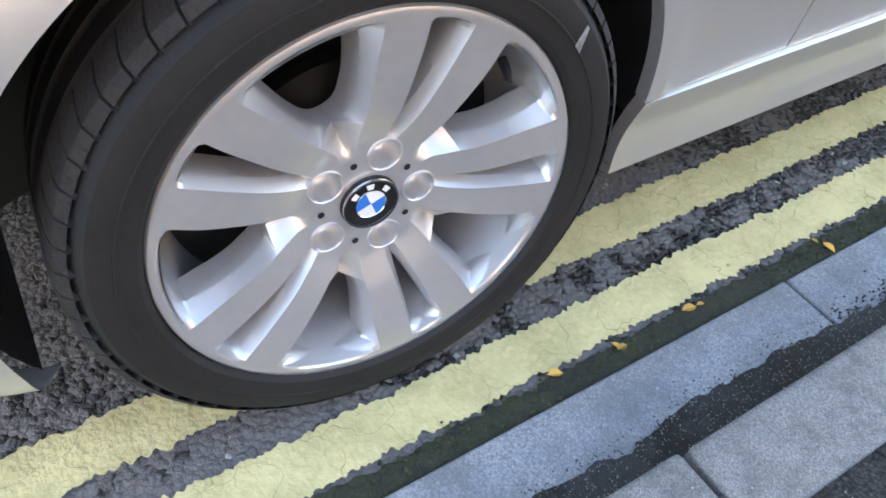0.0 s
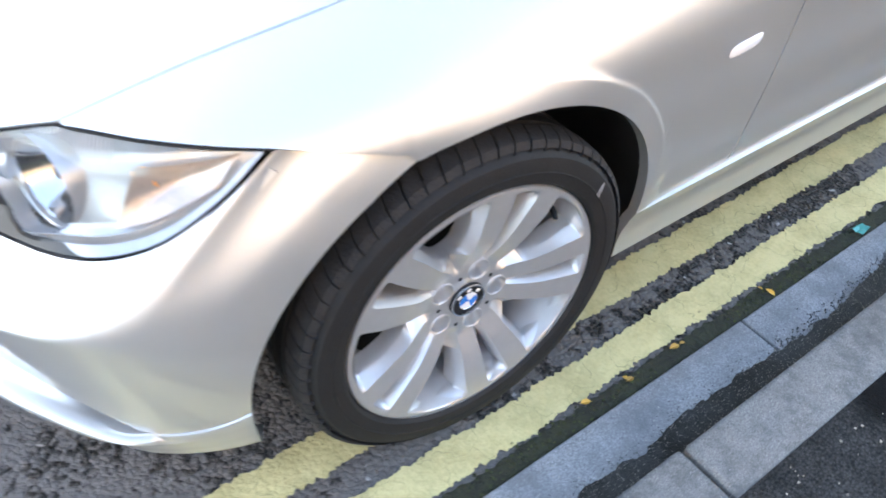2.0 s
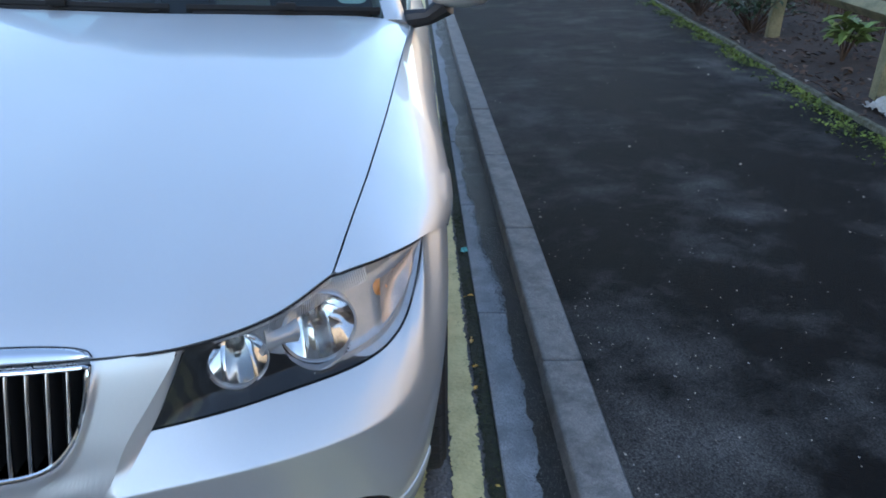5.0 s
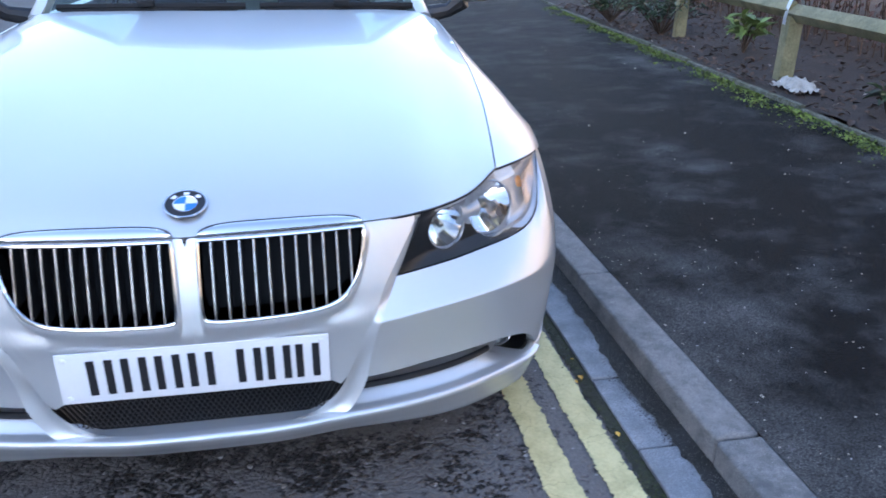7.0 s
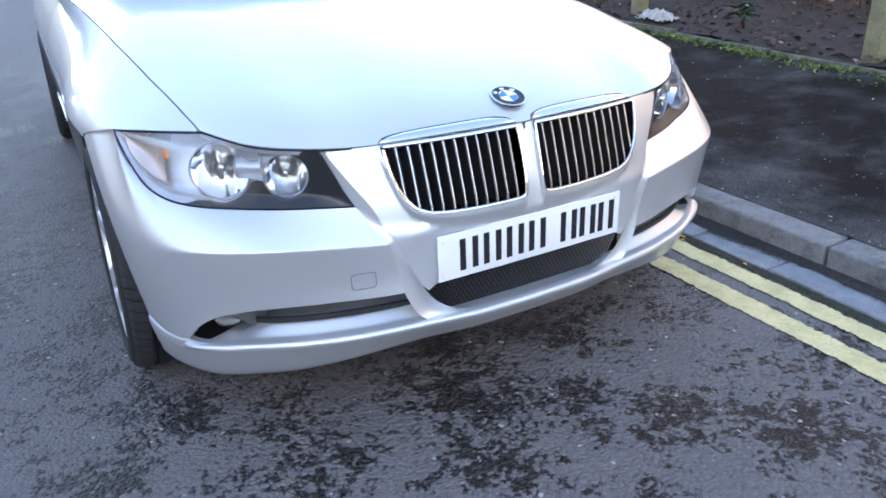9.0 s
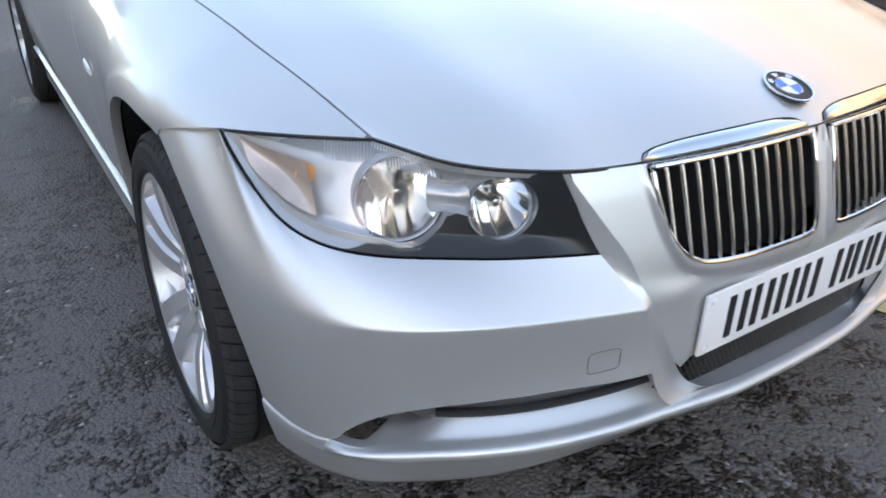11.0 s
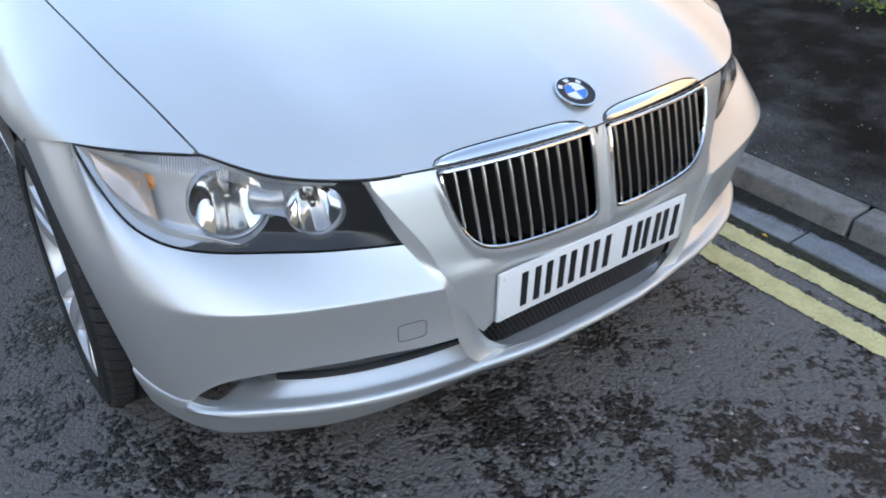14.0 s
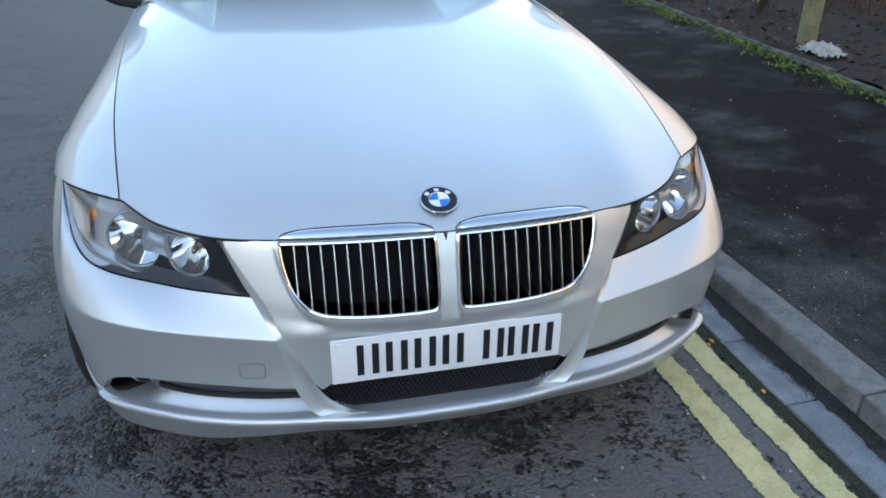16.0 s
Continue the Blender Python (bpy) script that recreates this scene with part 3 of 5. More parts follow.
# chrome caps over the grilles, on the bonnet's front edge
for side in (1, -1):
    cap = Build().grid(lambda u, v: (bonnet_at(lerp(0.035, 0.452, u), lerp(0.0, 0.018 * (1 - abs(2 * u - 1) ** 4) ** 0.5, v)) + np.array((0, -0.002, 0.0045)) * math.sin(math.pi * (v * 0.8 + 0.15)) + np.array((0, -0.001, 0.001))) * (side, 1, 1), 24, 5)
    cap = part("grille_cap", cap, CAP_CHROME, bonnet, "chrome cap strip over the grille")
    gap = [(bonnet_at(lerp(0.033, 0.454, k / 40), 0.019 * (1 - abs(k / 20 - 1) ** 4) ** 0.5 + 0.0005) + np.array((0, 0, 0.0008))) * (side, 1, 1) for k in range(41)]
    part("cap_seam", Build().tube(gap, 0.0012, 6, False), DULL, cap)


# body side behind the nose: how far out it lies at a length and a height
SEAM_TABLE = np.array([SEAM(k / 200) for k in range(201)])
WIDE = spline((-0.51, 0.680), (-0.428, 0.780), (-0.325, 0.836), (-0.15, 0.880), (0.0, 0.895), (0.15, 0.894), (0.36, 0.885), (0.64, 0.880), (2.2, 0.880), (3.0, 0.845), (4.0, 0.78))
DROP = spline((-0.51, 0.03), (-0.428, 0.055), (-0.325, 0.09), (-0.15, 0.13), (0.0, 0.165), (0.64, 0.20), (1.2, 0.21), (4.0, 0.21))


def shoulder(y):
    """The top edge of the side at a length: half-width and height."""
    if y <= 0.985:
        return float(np.interp(y, SEAM_TABLE[:, 1], SEAM_TABLE[:, 0])) + 0.004, float(np.interp(y, SEAM_TABLE[:, 1], SEAM_TABLE[:, 2]))
    return 0.794 - 0.10 * step(2.2, 4.0, y), 0.912 + 0.013 * step(1.0, 2.0, y) + 0.045 * step(2.4, 3.7, y)


def side_x(y, z):
    x, top = shoulder(y)
    d, full, wide = top - z, float(DROP(y)), float(WIDE(y))
    if d < full:
        return x + (wide - x) * (1 - (1 - max(d, 0) / full) ** 2.2)
    return wide - 0.020 * ((d - full) / max(top - 0.333 - full, 0.1)) ** 2


def flank(y, v, low=0.333):
    """The side's section at a length, v from its top edge down."""
    z = lerp(shoulder(y)[1], low, v**1.4)
    return np.array((side_x(y, z), y, z))


def door_edge(v):
    """How far back the door's front edge lies, from its top (0) to the sill (1)."""
    return 0.636 + 0.349 * (1 - step(0.0, 0.40, v)) ** 1.5


# front wings
WING_FRONT = spline((-0.49, 0.7345), (-0.428, 0.7335), (-0.325, 0.7258), (-0.24, 0.7095), (-0.15, 0.6845))


def wing_low(u):
    """The wing's lower edge (length, height): headlamp top, bumper seam, wheel arch, sill."""
    if u < 0.30:
        y = lerp(-0.490, -0.150, u / 0.30)
        return y, float(WING_FRONT(y))
    if u < 0.84:
        t = lerp(math.acos((-0.150 - ARCH_Y) / ARCH_R), 0.04, (u - 0.30) / 0.54)
        return ARCH_Y + ARCH_R * math.cos(t), ARCH_Z + ARCH_R * math.sin(t)
    return lerp(ARCH_Y + ARCH_R, 0.636, (u - 0.84) / 0.16), 0.333


def wing(u, v):
    y, low = wing_low(u)
    y += (door_edge(v) - 0.636) * step(0.10, 0.636, y)
    z = lerp(shoulder(y)[1], low, v**1.25)
    d = math.hypot(y - ARCH_Y, z - ARCH_Z) - ARCH_R
    band = 0.004 * (1 - step(0.036, 0.044, d)) * step(0.30, 0.36, u)
    return (side_x(y, z) + band, y, z)


vs = [k / 20 for k in range(17)] + [0.82 + 0.18 * k / 14 for k in range(15)]
both("front_wing", Build().grid(wing, 110, 1, vs=vs, flange=0.02, flip=True), PAINT, car)


# bumper sides: upright up to the crease, then a face that leans back to the headlamp and the wing
CREASE = spline((0, 0.4949), (0.2, 0.5050), (0.4, 0.5135), (0.6, 0.5187), (0.8, 0.5267), (1, 0.5434))
LAMP_SHARE = 0.74


def bumper_top(u):
    """The bumper's upper edge: along the headlamp, then along the wing to the arch."""
    if u < LAMP_SHARE:
        k = u / LAMP_SHARE
        return np.array(skin(lerp(30.75, LAMP_END, k), float(HL_LOW(k)) - 0.001, Y_SIDE, 0.0, 0.6 * step(0.3, 0.7, k)))
    tip = skin(LAMP_END, float(HL_LOW(1)) - 0.001, Y_SIDE, 0.0, 0.6)
    k = (u - LAMP_SHARE) / (1 - LAMP_SHARE)
    y = lerp(tip[1], -0.171, k)
    z = lerp(tip[2], float(WING_FRONT(y)) - 0.005, step(0.0, 0.25, k))
    return np.array((lerp(tip[0], side_x(y, z), step(0.0, 0.6, k)), y, z))


def level(z, mid):
    """The height at which the nose's section is read, so that its crease comes to lie at mid."""
    return z - (mid - 0.50) * max(0, 1 - abs(mid - z) / 0.12)


def arch_y(z):
    return ARCH_Y - math.sqrt(max(ARCH_R**2 - (z - ARCH_Z) ** 2, 0.1**2))


@functools.lru_cache(maxsize=None)
def arch_turn(z, h):
    """The angle at which the section read at h meets the wheel arch at height z."""
    a, b = 45.0, 85.0
    for _ in range(26):
        m = (a + b) / 2
        a, b = (m, b) if skin(m, h, Y_SIDE, 0.0, 1.0)[1] < arch_y(z) else (a, m)
    return a


def lower_side(u, w):
    mid = float(CREASE(u))
    z = lerp(float(LOW(u)), mid, w)
    h = level(z, mid)
    p = skin(lerp(float(V_SIDE(z)), arch_turn(round(z, 5), round(h, 5)), u), h, Y_SIDE, 0.0, 1.0)
    tuck = 1 - 0.02 * step(0.0, 0.3, u) * (1 - step(0.5, 0.85, u)) * (1 - w) ** 1.15
    return np.array((p[0] * tuck, p[1] * tuck, z))


def upper_side(u, w):
    a, b = lower_side(u, 1.0), bumper_top(u)
    out = np.array((a[0] * 0.55, a[1] * 0.55, 0.5)) * 0.009 * step(0.0, 0.25, u)
    return lerp(a, b, w) + out * 4 * w * (1 - w) * 0.7


@functools.lru_cache(maxsize=None)
def upper_slip(w):
    p = upper_side(1.0, w)
    return arch_y(p[2]) - p[1]


def side_panel(u, v):
    if v <= 0.6:
        return lower_side(u, v / 0.6)
    w = (v - 0.6) / 0.4
    return upper_side(u, w) + np.array((0, upper_slip(round(w, 5)), 0)) * max(0.0, (u - 0.6) / 0.4) ** 1.6


vs = [0, 0.006, 0.014] + [0.6 * k / 20 for k in range(1, 20)] + [0.588, 0.594, 0.6, 0.606, 0.613] + [0.62 + 0.38 * k / 22 for k in range(23)]
SECTIONS = {}


def soft_side(u, v):
    """The side panel, its crease melting away towards the arch."""
    wide = 0.14 * step(0.50, 0.96, u)
    if not wide:
        return side_panel(u, v)
    if u not in SECTIONS:
        SECTIONS[u] = np.array([side_panel(u, w) for w in vs])
    wide = min(wide, v, 1 - v)
    return sum(np.array([np.interp(v + wide * k / 4, vs, SECTIONS[u][:, i]) for i in range(3)]) for k in range(-4, 5)) / 9


both("bumper_side", Build().grid(soft_side, 90, 1, vs=vs, flange=0.02), PAINT, bumper)


LIP = spline((0, (-0.13, 0.322)), (0.08, (-0.055, 0.322)), (0.12, (-0.047, 0.317)), (0.28, (-0.016, 0.2925)), (0.34, (-0.008, 0.2900)), (0.43, (0.008, 0.2875)), (0.47, (0.013, 0.284)), (0.52, (0.0140, 0.276)), (0.57, (0.0085, 0.266)), (0.75, (-0.014, 0.228)), (0.9, (-0.038, 0.193)), (1, (-0.08, 0.172)))
FLUSH = spline((0, (-0.03, 0.293)), (0.05, (-0.0005, 0.2925)), (0.08, (0.0016, 0.2905)), (0.14, (0.0022, 0.2875)), (0.30, (0.0020, 0.280)), (0.57, (-0.001, 0.262)), (0.75, (-0.011, 0.230)), (0.9, (-0.028, 0.196)), (1, (-0.075, 0.176)))
BOW = spline((0, 0.022), (0.15, 0.020), (0.35, 0.004), (0.6, 0.0), (1, 0.0))


def lip(u, v):
    """A shelf that falls from the intakes to a bright rim, then the upright front; flush with the side panels near the arches."""
    k = lerp(step(0.862, 0.884, u), step(0.74, 0.95, u), step(0.44, 0.58, v))
    d, z = LIP(v)
    if v < 0.45:
        d = min(d, 0) * lerp(1.0, 0.14, step(0.772, 0.812, u)) + max(d, 0)
    if v < 0.34:
        z = lerp(lerp(0.283, z, step(0.24, 0.31, u)), 0.290, step(0.68, 0.77, u))
    share = (u * 64.1 - 20.2) / 43.9
    seam = float(LOW(share)) - 0.002
    flat = FLUSH(v)
    flat = np.array((flat[0], seam - (0.293 - flat[1]) * (seam - 0.183) / 0.11))
    d, z = lerp(np.array((d, z - 0.012 * step(0.62, 0.85, u) * (1 - step(0.5, 0.9, v)))), flat, k)
    z += lerp(0.024, -0.024, step(0.3, 0.85, u)) * step(0.5, 1.0, v)
    a = lerp(0.0, arch_deg(z), u)
    p = np.array(skin(a, 0.29, Y_SIDE))
    if u > 0.62:
        p = lerp(p, lower_side(share, 0.0), step(0.62, 0.86, u))
    q = p * (1 + (d + float(BOW(u))) / math.hypot(p[0], p[1]))
    return (q[0], q[1], z)


both("bumper_lip", Build().grid(lip, 100, 40, us=[k / 80 for k in range(56)] + [0.7 + 0.2 * k / 60 for k in range(60)] + [0.9 + 0.02 * k for k in range(6)]), PAINT, bumper)


def facet(u, v):
    """The narrow wall between the centre panel and the side panel or headlamp."""
    z = lerp(0.287, 0.694, u)
    x = skin(float(V_MID(z)), z, Y_MID)[0]
    foot = min(max(0.0, (0.340 - z) / 0.053), 1.0)
    inner = np.array(on_mid(x, z, lerp(0.011, 0.019, step(0.20, 0.31, x)) * (1 - step(0.485, 0.53, z)) + 0.014 * foot**2))
    outer = np.array(skin(float(V_SIDE(z)), z, Y_SIDE, 0.010 * foot**2))
    if 0.496 < z < 0.564:
        outer = lerp(np.array(side_panel(0, 0.6)), bumper_top(0), (z - 0.496) / 0.068)
    hollow = 0.010 * math.sin(math.pi * v) * (1 - step(0.36, 0.46, z))
    return lerp(inner, outer, v) * (1 - hollow, 1 - hollow, 1)


def strut_wall(u, v):
    """The inner end of a side intake, running back from the facet's outer edge."""
    p = np.array(facet((lerp(0.287, 0.366, u) - 0.287) / 0.407, 1.0))
    return p * (1 - 0.10 * v, 1 - 0.10 * v, 1)


both("bumper_facet", Build().grid(facet, 60, 8).grid(strut_wall, 10, 3), PAINT, bumper)


# doors and rear quarters
REAR_Y = 2.738
for y0, y1, name in ((0.641, 1.62, "front_door"), (1.626, 2.40, "rear_door")):
    both(name, Build().grid(lambda u, v: flank(lerp(door_edge(v) + 0.005 if name == "front_door" else y0, y1, u), v), 24, 24, flange=0.02, flip=True), PAINT, car)


def quarter(u, v):
    y = lerp(2.408, 3.72, u)
    dy = y - REAR_Y
    arch = HUB_Z + math.sqrt(max(0.372**2 - dy * dy, 0)) if abs(dy) < 0.372 else 0.30
    return flank(y, v, max(arch, 0.30))


both("rear_quarter", Build().grid(quarter, 60, 14, flip=True), PAINT, car)
both("sill", Build().grid(lambda u, v: (lerp(0.867, 0.843, v) - 0.01 * math.sin(3.1 * v) if v < 0.97 else 0.80, lerp(0.366, 2.37, u), lerp(0.328, 0.178, v)), 20, 12, flange=0.02, flip=True), PAINT, car, )

# headlamps
HL_TOP = spline((0, 0.690), (0.25, 0.697), (0.5, 0.714), (0.70, 0.732), (0.85, 0.736), (1, 0.7305))


# the lens meets the bonnet's edge and then the wing's
LAMP_EDGE = [FRONT(0.62 + 0.38 * k / 20) for k in range(21)] + [np.array((side_x(y, float(WING_FRONT(y))), y, float(WING_FRONT(y)))) for y in [-0.48 + 0.16 * k / 20 for k in range(21)]]
EDGE_ARRAY = np.array(LAMP_EDGE)
EDGE_A = [math.degrees(math.atan2(p[0], -p[1])) for p in LAMP_EDGE]


# a thin black tube draws the shade in the gap under the bonnet edge
shut = [np.array(p) + np.array((0.0, 0.0, -0.0040)) for p in [FRONT(0.45 + 0.17 * k / 8) for k in range(8)] + LAMP_EDGE]
both("shut_line", Build().tube(shut, [0.0008 + 0.0012 * min(1, k / 6, (len(shut) - 1 - k) / 8) for k in range(len(shut))], 6, False), DULL, bonnet, "black strip for the shade in the gap under the bonnet edge")


def lamp_at(u, v, out=0.0):
    lo, hi = float(HL_LOW(u)) + 0.002, float(HL_TOP(u)) - 0.003
    z = lerp(lo, hi, v)
    a = lerp(30.9, LAMP_END, u)
    full = 0.6 * step(0.3, 0.7, u)
    p, top = np.array(skin(a + 4.6 * v * (1 - u) ** 2, z, Y_SIDE, out, full)), np.array(skin(a + 4.6 * (1 - u) ** 2, hi, Y_SIDE, 0.0, full))
    edge = np.array([np.interp(a + 4.6 * (1 - u) ** 2, EDGE_A, EDGE_ARRAY[:, i]) for i in range(3)])
    return p + (edge + np.array((0, 0, -0.003)) - top) * v**1.5


BEZEL = material("lamp_bezel", (0.47, 0.48, 0.50), 0.24, 0.4, vary=0.15, scale=25, coat=0.3)
WARM = material("amber_reflector", (0.62, 0.50, 0.43), 0.25, 0.5, vary=0.25, scale=30, coat=0.3)
BULBS = ((0.240, 0.50, 0.047), (0.515, 0.475, 0.063))
BLACK_TOP = spline((0, 1.01), (0.17, 1.01), (0.24, 0.75), (0.36, 0.42), (0.50, 0.24), (0.62, 0.0), (1, -0.1))
LAMP_AXIS = np.array((0.303, -0.948, 0.10))
SEATS_AT = [(lamp_at(bu, bv, -0.04), r) for bu, bv, r in BULBS]


def off_axis(p, c):
    d = p - c
    return np.linalg.norm(d - LAMP_AXIS * np.dot(d, LAMP_AXIS))


RIM_POINTS = {r: [] for c, r in SEATS_AT}


def to_ring(p):
    """Draws points close to a reflector's rim onto it, for a clean round hole."""
    for c, r in SEATS_AT:
        d = p - c
        d = d - LAMP_AXIS * np.dot(d, LAMP_AXIS)
        n = np.linalg.norm(d)
        if abs(n - r) < 0.0036:
            p = p + d / n * (r - n)
            RIM_POINTS[r].append(p)
    return p


for side in (1, -1):
    s = np.array((side, 1, 1))
    lens = Build().grid(lambda u, v: lamp_at(u, v) * s, 40, 14)

    def depth(u, v):
        return -0.003 - 0.018 * min(1, 1.8 * math.sin(math.pi * v)) * min(1, 2.2 * math.sin(math.pi * u))

    def blocked(u, v):
        return any(off_axis(lamp_at(u, v, depth(u, v)), c) < r for c, r in SEATS_AT)
    def split(u):
        return min(max(float(BLACK_TOP(u)), 0.0), 1.0)

    def panel(lo, hi):
        def at(u, v):
            v = lerp(lo(u), hi(u), v)
            return to_ring(lamp_at(u, v, depth(u, v))) * s

        def hidden(u, v):
            v = lerp(lo(u), hi(u), v + 0.011)
            return hi(u) - lo(u) < 0.004 or blocked(u + 0.0045, v)
        return Build().grid(at, 110, 44, skip=hidden)
    lamp = part("headlamp", panel(lambda u: 0.0, split), HOUSING, car, "clear-lens headlamp with two round reflectors and a dark surround")
    part("bezel", panel(split, lambda u: 1.0), BEZEL, lamp, "silvery lamp bezel")
    part("lamp_back", Build().grid(lambda u, v: lamp_at(u, v, -0.11) * s, 12, 4), DULL, lamp)
    rim = [lamp_at(k / 40, 0) for k in range(41)] + [lamp_at(1, k / 10) for k in range(1, 11)] + [lamp_at(1 - k / 40, 1) for k in range(1, 41)] + [lamp_at(0, 1 - k / 10) for k in range(1, 11)]
    n = len(rim)
    wall = Build().grid(lambda u, v: (rim[round(u * n) % n] * np.array((lerp(1, 0.996, v), lerp(1, 0.996, v), 1))) * s, n, 2, closed_u=True)
    part("seal", wall, BLACK, lamp)
    part("lens", lens, LENS, lamp, "clear plastic lens").visible_shadow = False
    strip = Build()

    def strip_top(u):
        return 0.035 + (0.10 + 0.10 * (u - 0.5)) * step(0.40, 0.58, u)
    strip.grid(lambda u, v: lamp_at(lerp(0.42, 0.99, u), lerp(0.01, strip_top(lerp(0.42, 0.99, u)), v), -0.011) * s, 60, 3)
    strip.tube([lamp_at(u, strip_top(u), -0.010) * s for u in [0.42 + 0.57 * k / 60 for k in range(61)]], 0.0011, 6, False)
    for k in range(130):
        u = 0.44 + 0.55 * k / 130
        strip.tube([lamp_at(u, 0.015, -0.0105) * s, lamp_at(u + 0.003, strip_top(u) - 0.005, -0.0105) * s], 0.0008, 4, False)
    part("ribbed_strip", strip, BEZEL, lamp, "ribbed clear edge strip")
    ribs = Build()
    for k in range(46):
        u = 0.30 + 0.40 * k / 46
        ribs.tube([lamp_at(u, 0.80, -0.006) * s, lamp_at(u + 0.006, 0.97, -0.003) * s], 0.0011, 4, False)
    part("ribbed_band", ribs, BEZEL, lamp, "ribbed clear band along the upper edge")
    dish = Build().grid(lambda u, v: lamp_at(lerp(0.69, 0.90, u) + 0.05 * v, lerp(0.22, 0.74, v), -0.007 - 0.014 * math.sin(math.pi * u) * math.sin(math.pi * v)) * s, 16, 12)
    part("indicator_reflector", dish, WARM, lamp, "amber-tinted indicator reflector")
    bridge = Build().grid(lambda u, v: lamp_at(lerp(0.305, 0.425, u), lerp(0.47, 0.80 - 0.04 * u, v) - 0.05 * math.sin(math.pi * u) * (2 * v - 1), -0.020 + 0.008 * math.sin(math.pi * v)) * s, 12, 10, flange=0.012)
    part("bridge", bridge, BEZEL, lamp, "silvery bridge between the reflectors")
    for (bu, bv, r), name in zip(BULBS, ("small_reflector", "large_reflector")):
        c = lamp_at(bu, bv, -0.034)
        nrm = Vector((0.30, -0.94, 0.10)).normalized()
        mat = Matrix.Translation(c) @ nrm.to_track_quat("Z", "Y").to_matrix().to_4x4()
        bowl = Build().lathe([(0.002 - 0.060 * (1 - (t / 12) ** 2), r * 0.97 * t / 12) for t in range(1, 13)], 72, "z")
        bowl.v = [(x, y, z + 0.0014 * abs(math.sin(math.pi * x / 0.024))) for x, y, z in bowl.v]
        bowl.v = [tuple(np.array(mat @ Vector(p)) * s) for p in bowl.v]
        ob = part(name, bowl, CHROME, lamp, "bright faceted round reflector bowl", smooth=25)
        ring = Build().lathe([(0.0, r * 0.96), (0.008, r * 0.97), (0.010, r * 1.01), (0.006, r * 1.04), (-0.06, r * 1.04)], 44, "z")
        ring.v = [tuple(np.array(mat @ Vector(p)) * s) for p in ring.v]
        part("reflector_ring", ring, BEZEL, ob)
        edge = SEATS_AT[0][0] if r < 0.055 else SEATS_AT[1][0]
        e1 = np.cross(LAMP_AXIS, (0, 0, 1.0))
        turn = sorted((math.atan2(p[2] - edge[2], float(np.dot(p - edge, e1))), tuple(p)) for p in RIM_POINTS[r])
        turn = [np.array(turn[i][1]) for i in range(0, len(turn), 2)]
        tunnel = Build().grid(lambda a, v: (turn[round(a * len(turn)) % len(turn)] - LAMP_AXIS * 0.022 * v) * s, len(turn), 2, closed_u=True)
        part("reflector_collar", tunnel, BEZEL, ob)
        bulb = Build().lathe([(-0.058, r * 0.16), (-0.02, r * 0.16), (-0.012, r * 0.12), (-0.010, 0.0)], 20, "z")
        bulb.v = [tuple(np.array(mat @ Vector(p)) * s) for p in bulb.v]
        part("bulb_cap", bulb, SLAT, ob)
    c = lamp_at(0.755, 0.50, -0.026)
    b = Build().lathe([(-0.02, 0.021), (0.0, 0.020), (0.007, 0.014), (0.009, 0.0)], 20, "z")
    q = Matrix.Translation(c) @ Vector((0.75, -0.65, 0)).to_track_quat("Z", "Y").to_matrix().to_4x4()
    b.v = [tuple(np.array(q @ Vector(p)) * s) for p in b.v]
    part("indicator_bulb", b, AMBER, lamp, "amber indicator bulb cover")

# wheels
RIM_R = 0.239
PHASE = radians(70.6)
S_SLIT = spline((0.0, 0.0), (0.104, 0.0), (0.110, 0.016), (0.13, 0.040), (0.16, 0.058), (0.19, 0.068), (0.219, 0.076), (0.2265, 0.0), (0.25, 0.0))
S_EDGE = spline((0.0, 0.03), (0.080, 0.08), (0.10, 0.10), (0.13, 0.100), (0.17, 0.102), (0.20, 0.104), (0.226, 0.108), (0.25, 0.108))
S_RIDGE = spline((0.0, 0.50), (0.08, 0.48), (0.10, 0.44), (0.13, 0.385), (0.16, 0.358), (0.19, 0.338), (0.226, 0.312), (0.25, 0.310))
S_WIN = spline((0.0, 0.628), (0.1130, 0.628), (0.1138, 0.575), (0.1155, 0.532), (0.119, 0.495), (0.125, 0.462), (0.134, 0.436), (0.148, 0.414), (0.168, 0.397), (0.19, 0.386), (0.219, 0.378), (0.2265, 0.628), (0.25, 0.628))
FACE = spline((0.0, -0.037), (0.075, -0.036), (0.10, -0.028), (0.13, -0.017), (0.17, -0.009), (0.21, -0.004), (0.2285, -0.003), (0.234, -0.0025), (0.239, -0.004))


def rim_depth(r, psi):
    a = abs(psi)
    d = float(FACE(r))
    fade = step(0.064, 0.104, r) * (1 - step(0.224, 0.230, r))
    ridge, win, slit, edge = float(S_RIDGE(r)), min(float(S_WIN(r)), 0.628), float(S_SLIT(r)), float(S_EDGE(r))
    if a > ridge:
        d -= 0.024 * fade * min((a - ridge) / max(win - ridge, 0.05), 1.0) ** 0.9
    if a < edge:
        d -= 0.016 * fade * min((edge - a) / max(edge - slit, 0.02), 1.0)
    return d


def lug_gap(r, psi):
    return math.hypot(r * math.cos(psi) - 0.061, r * math.sin(psi))


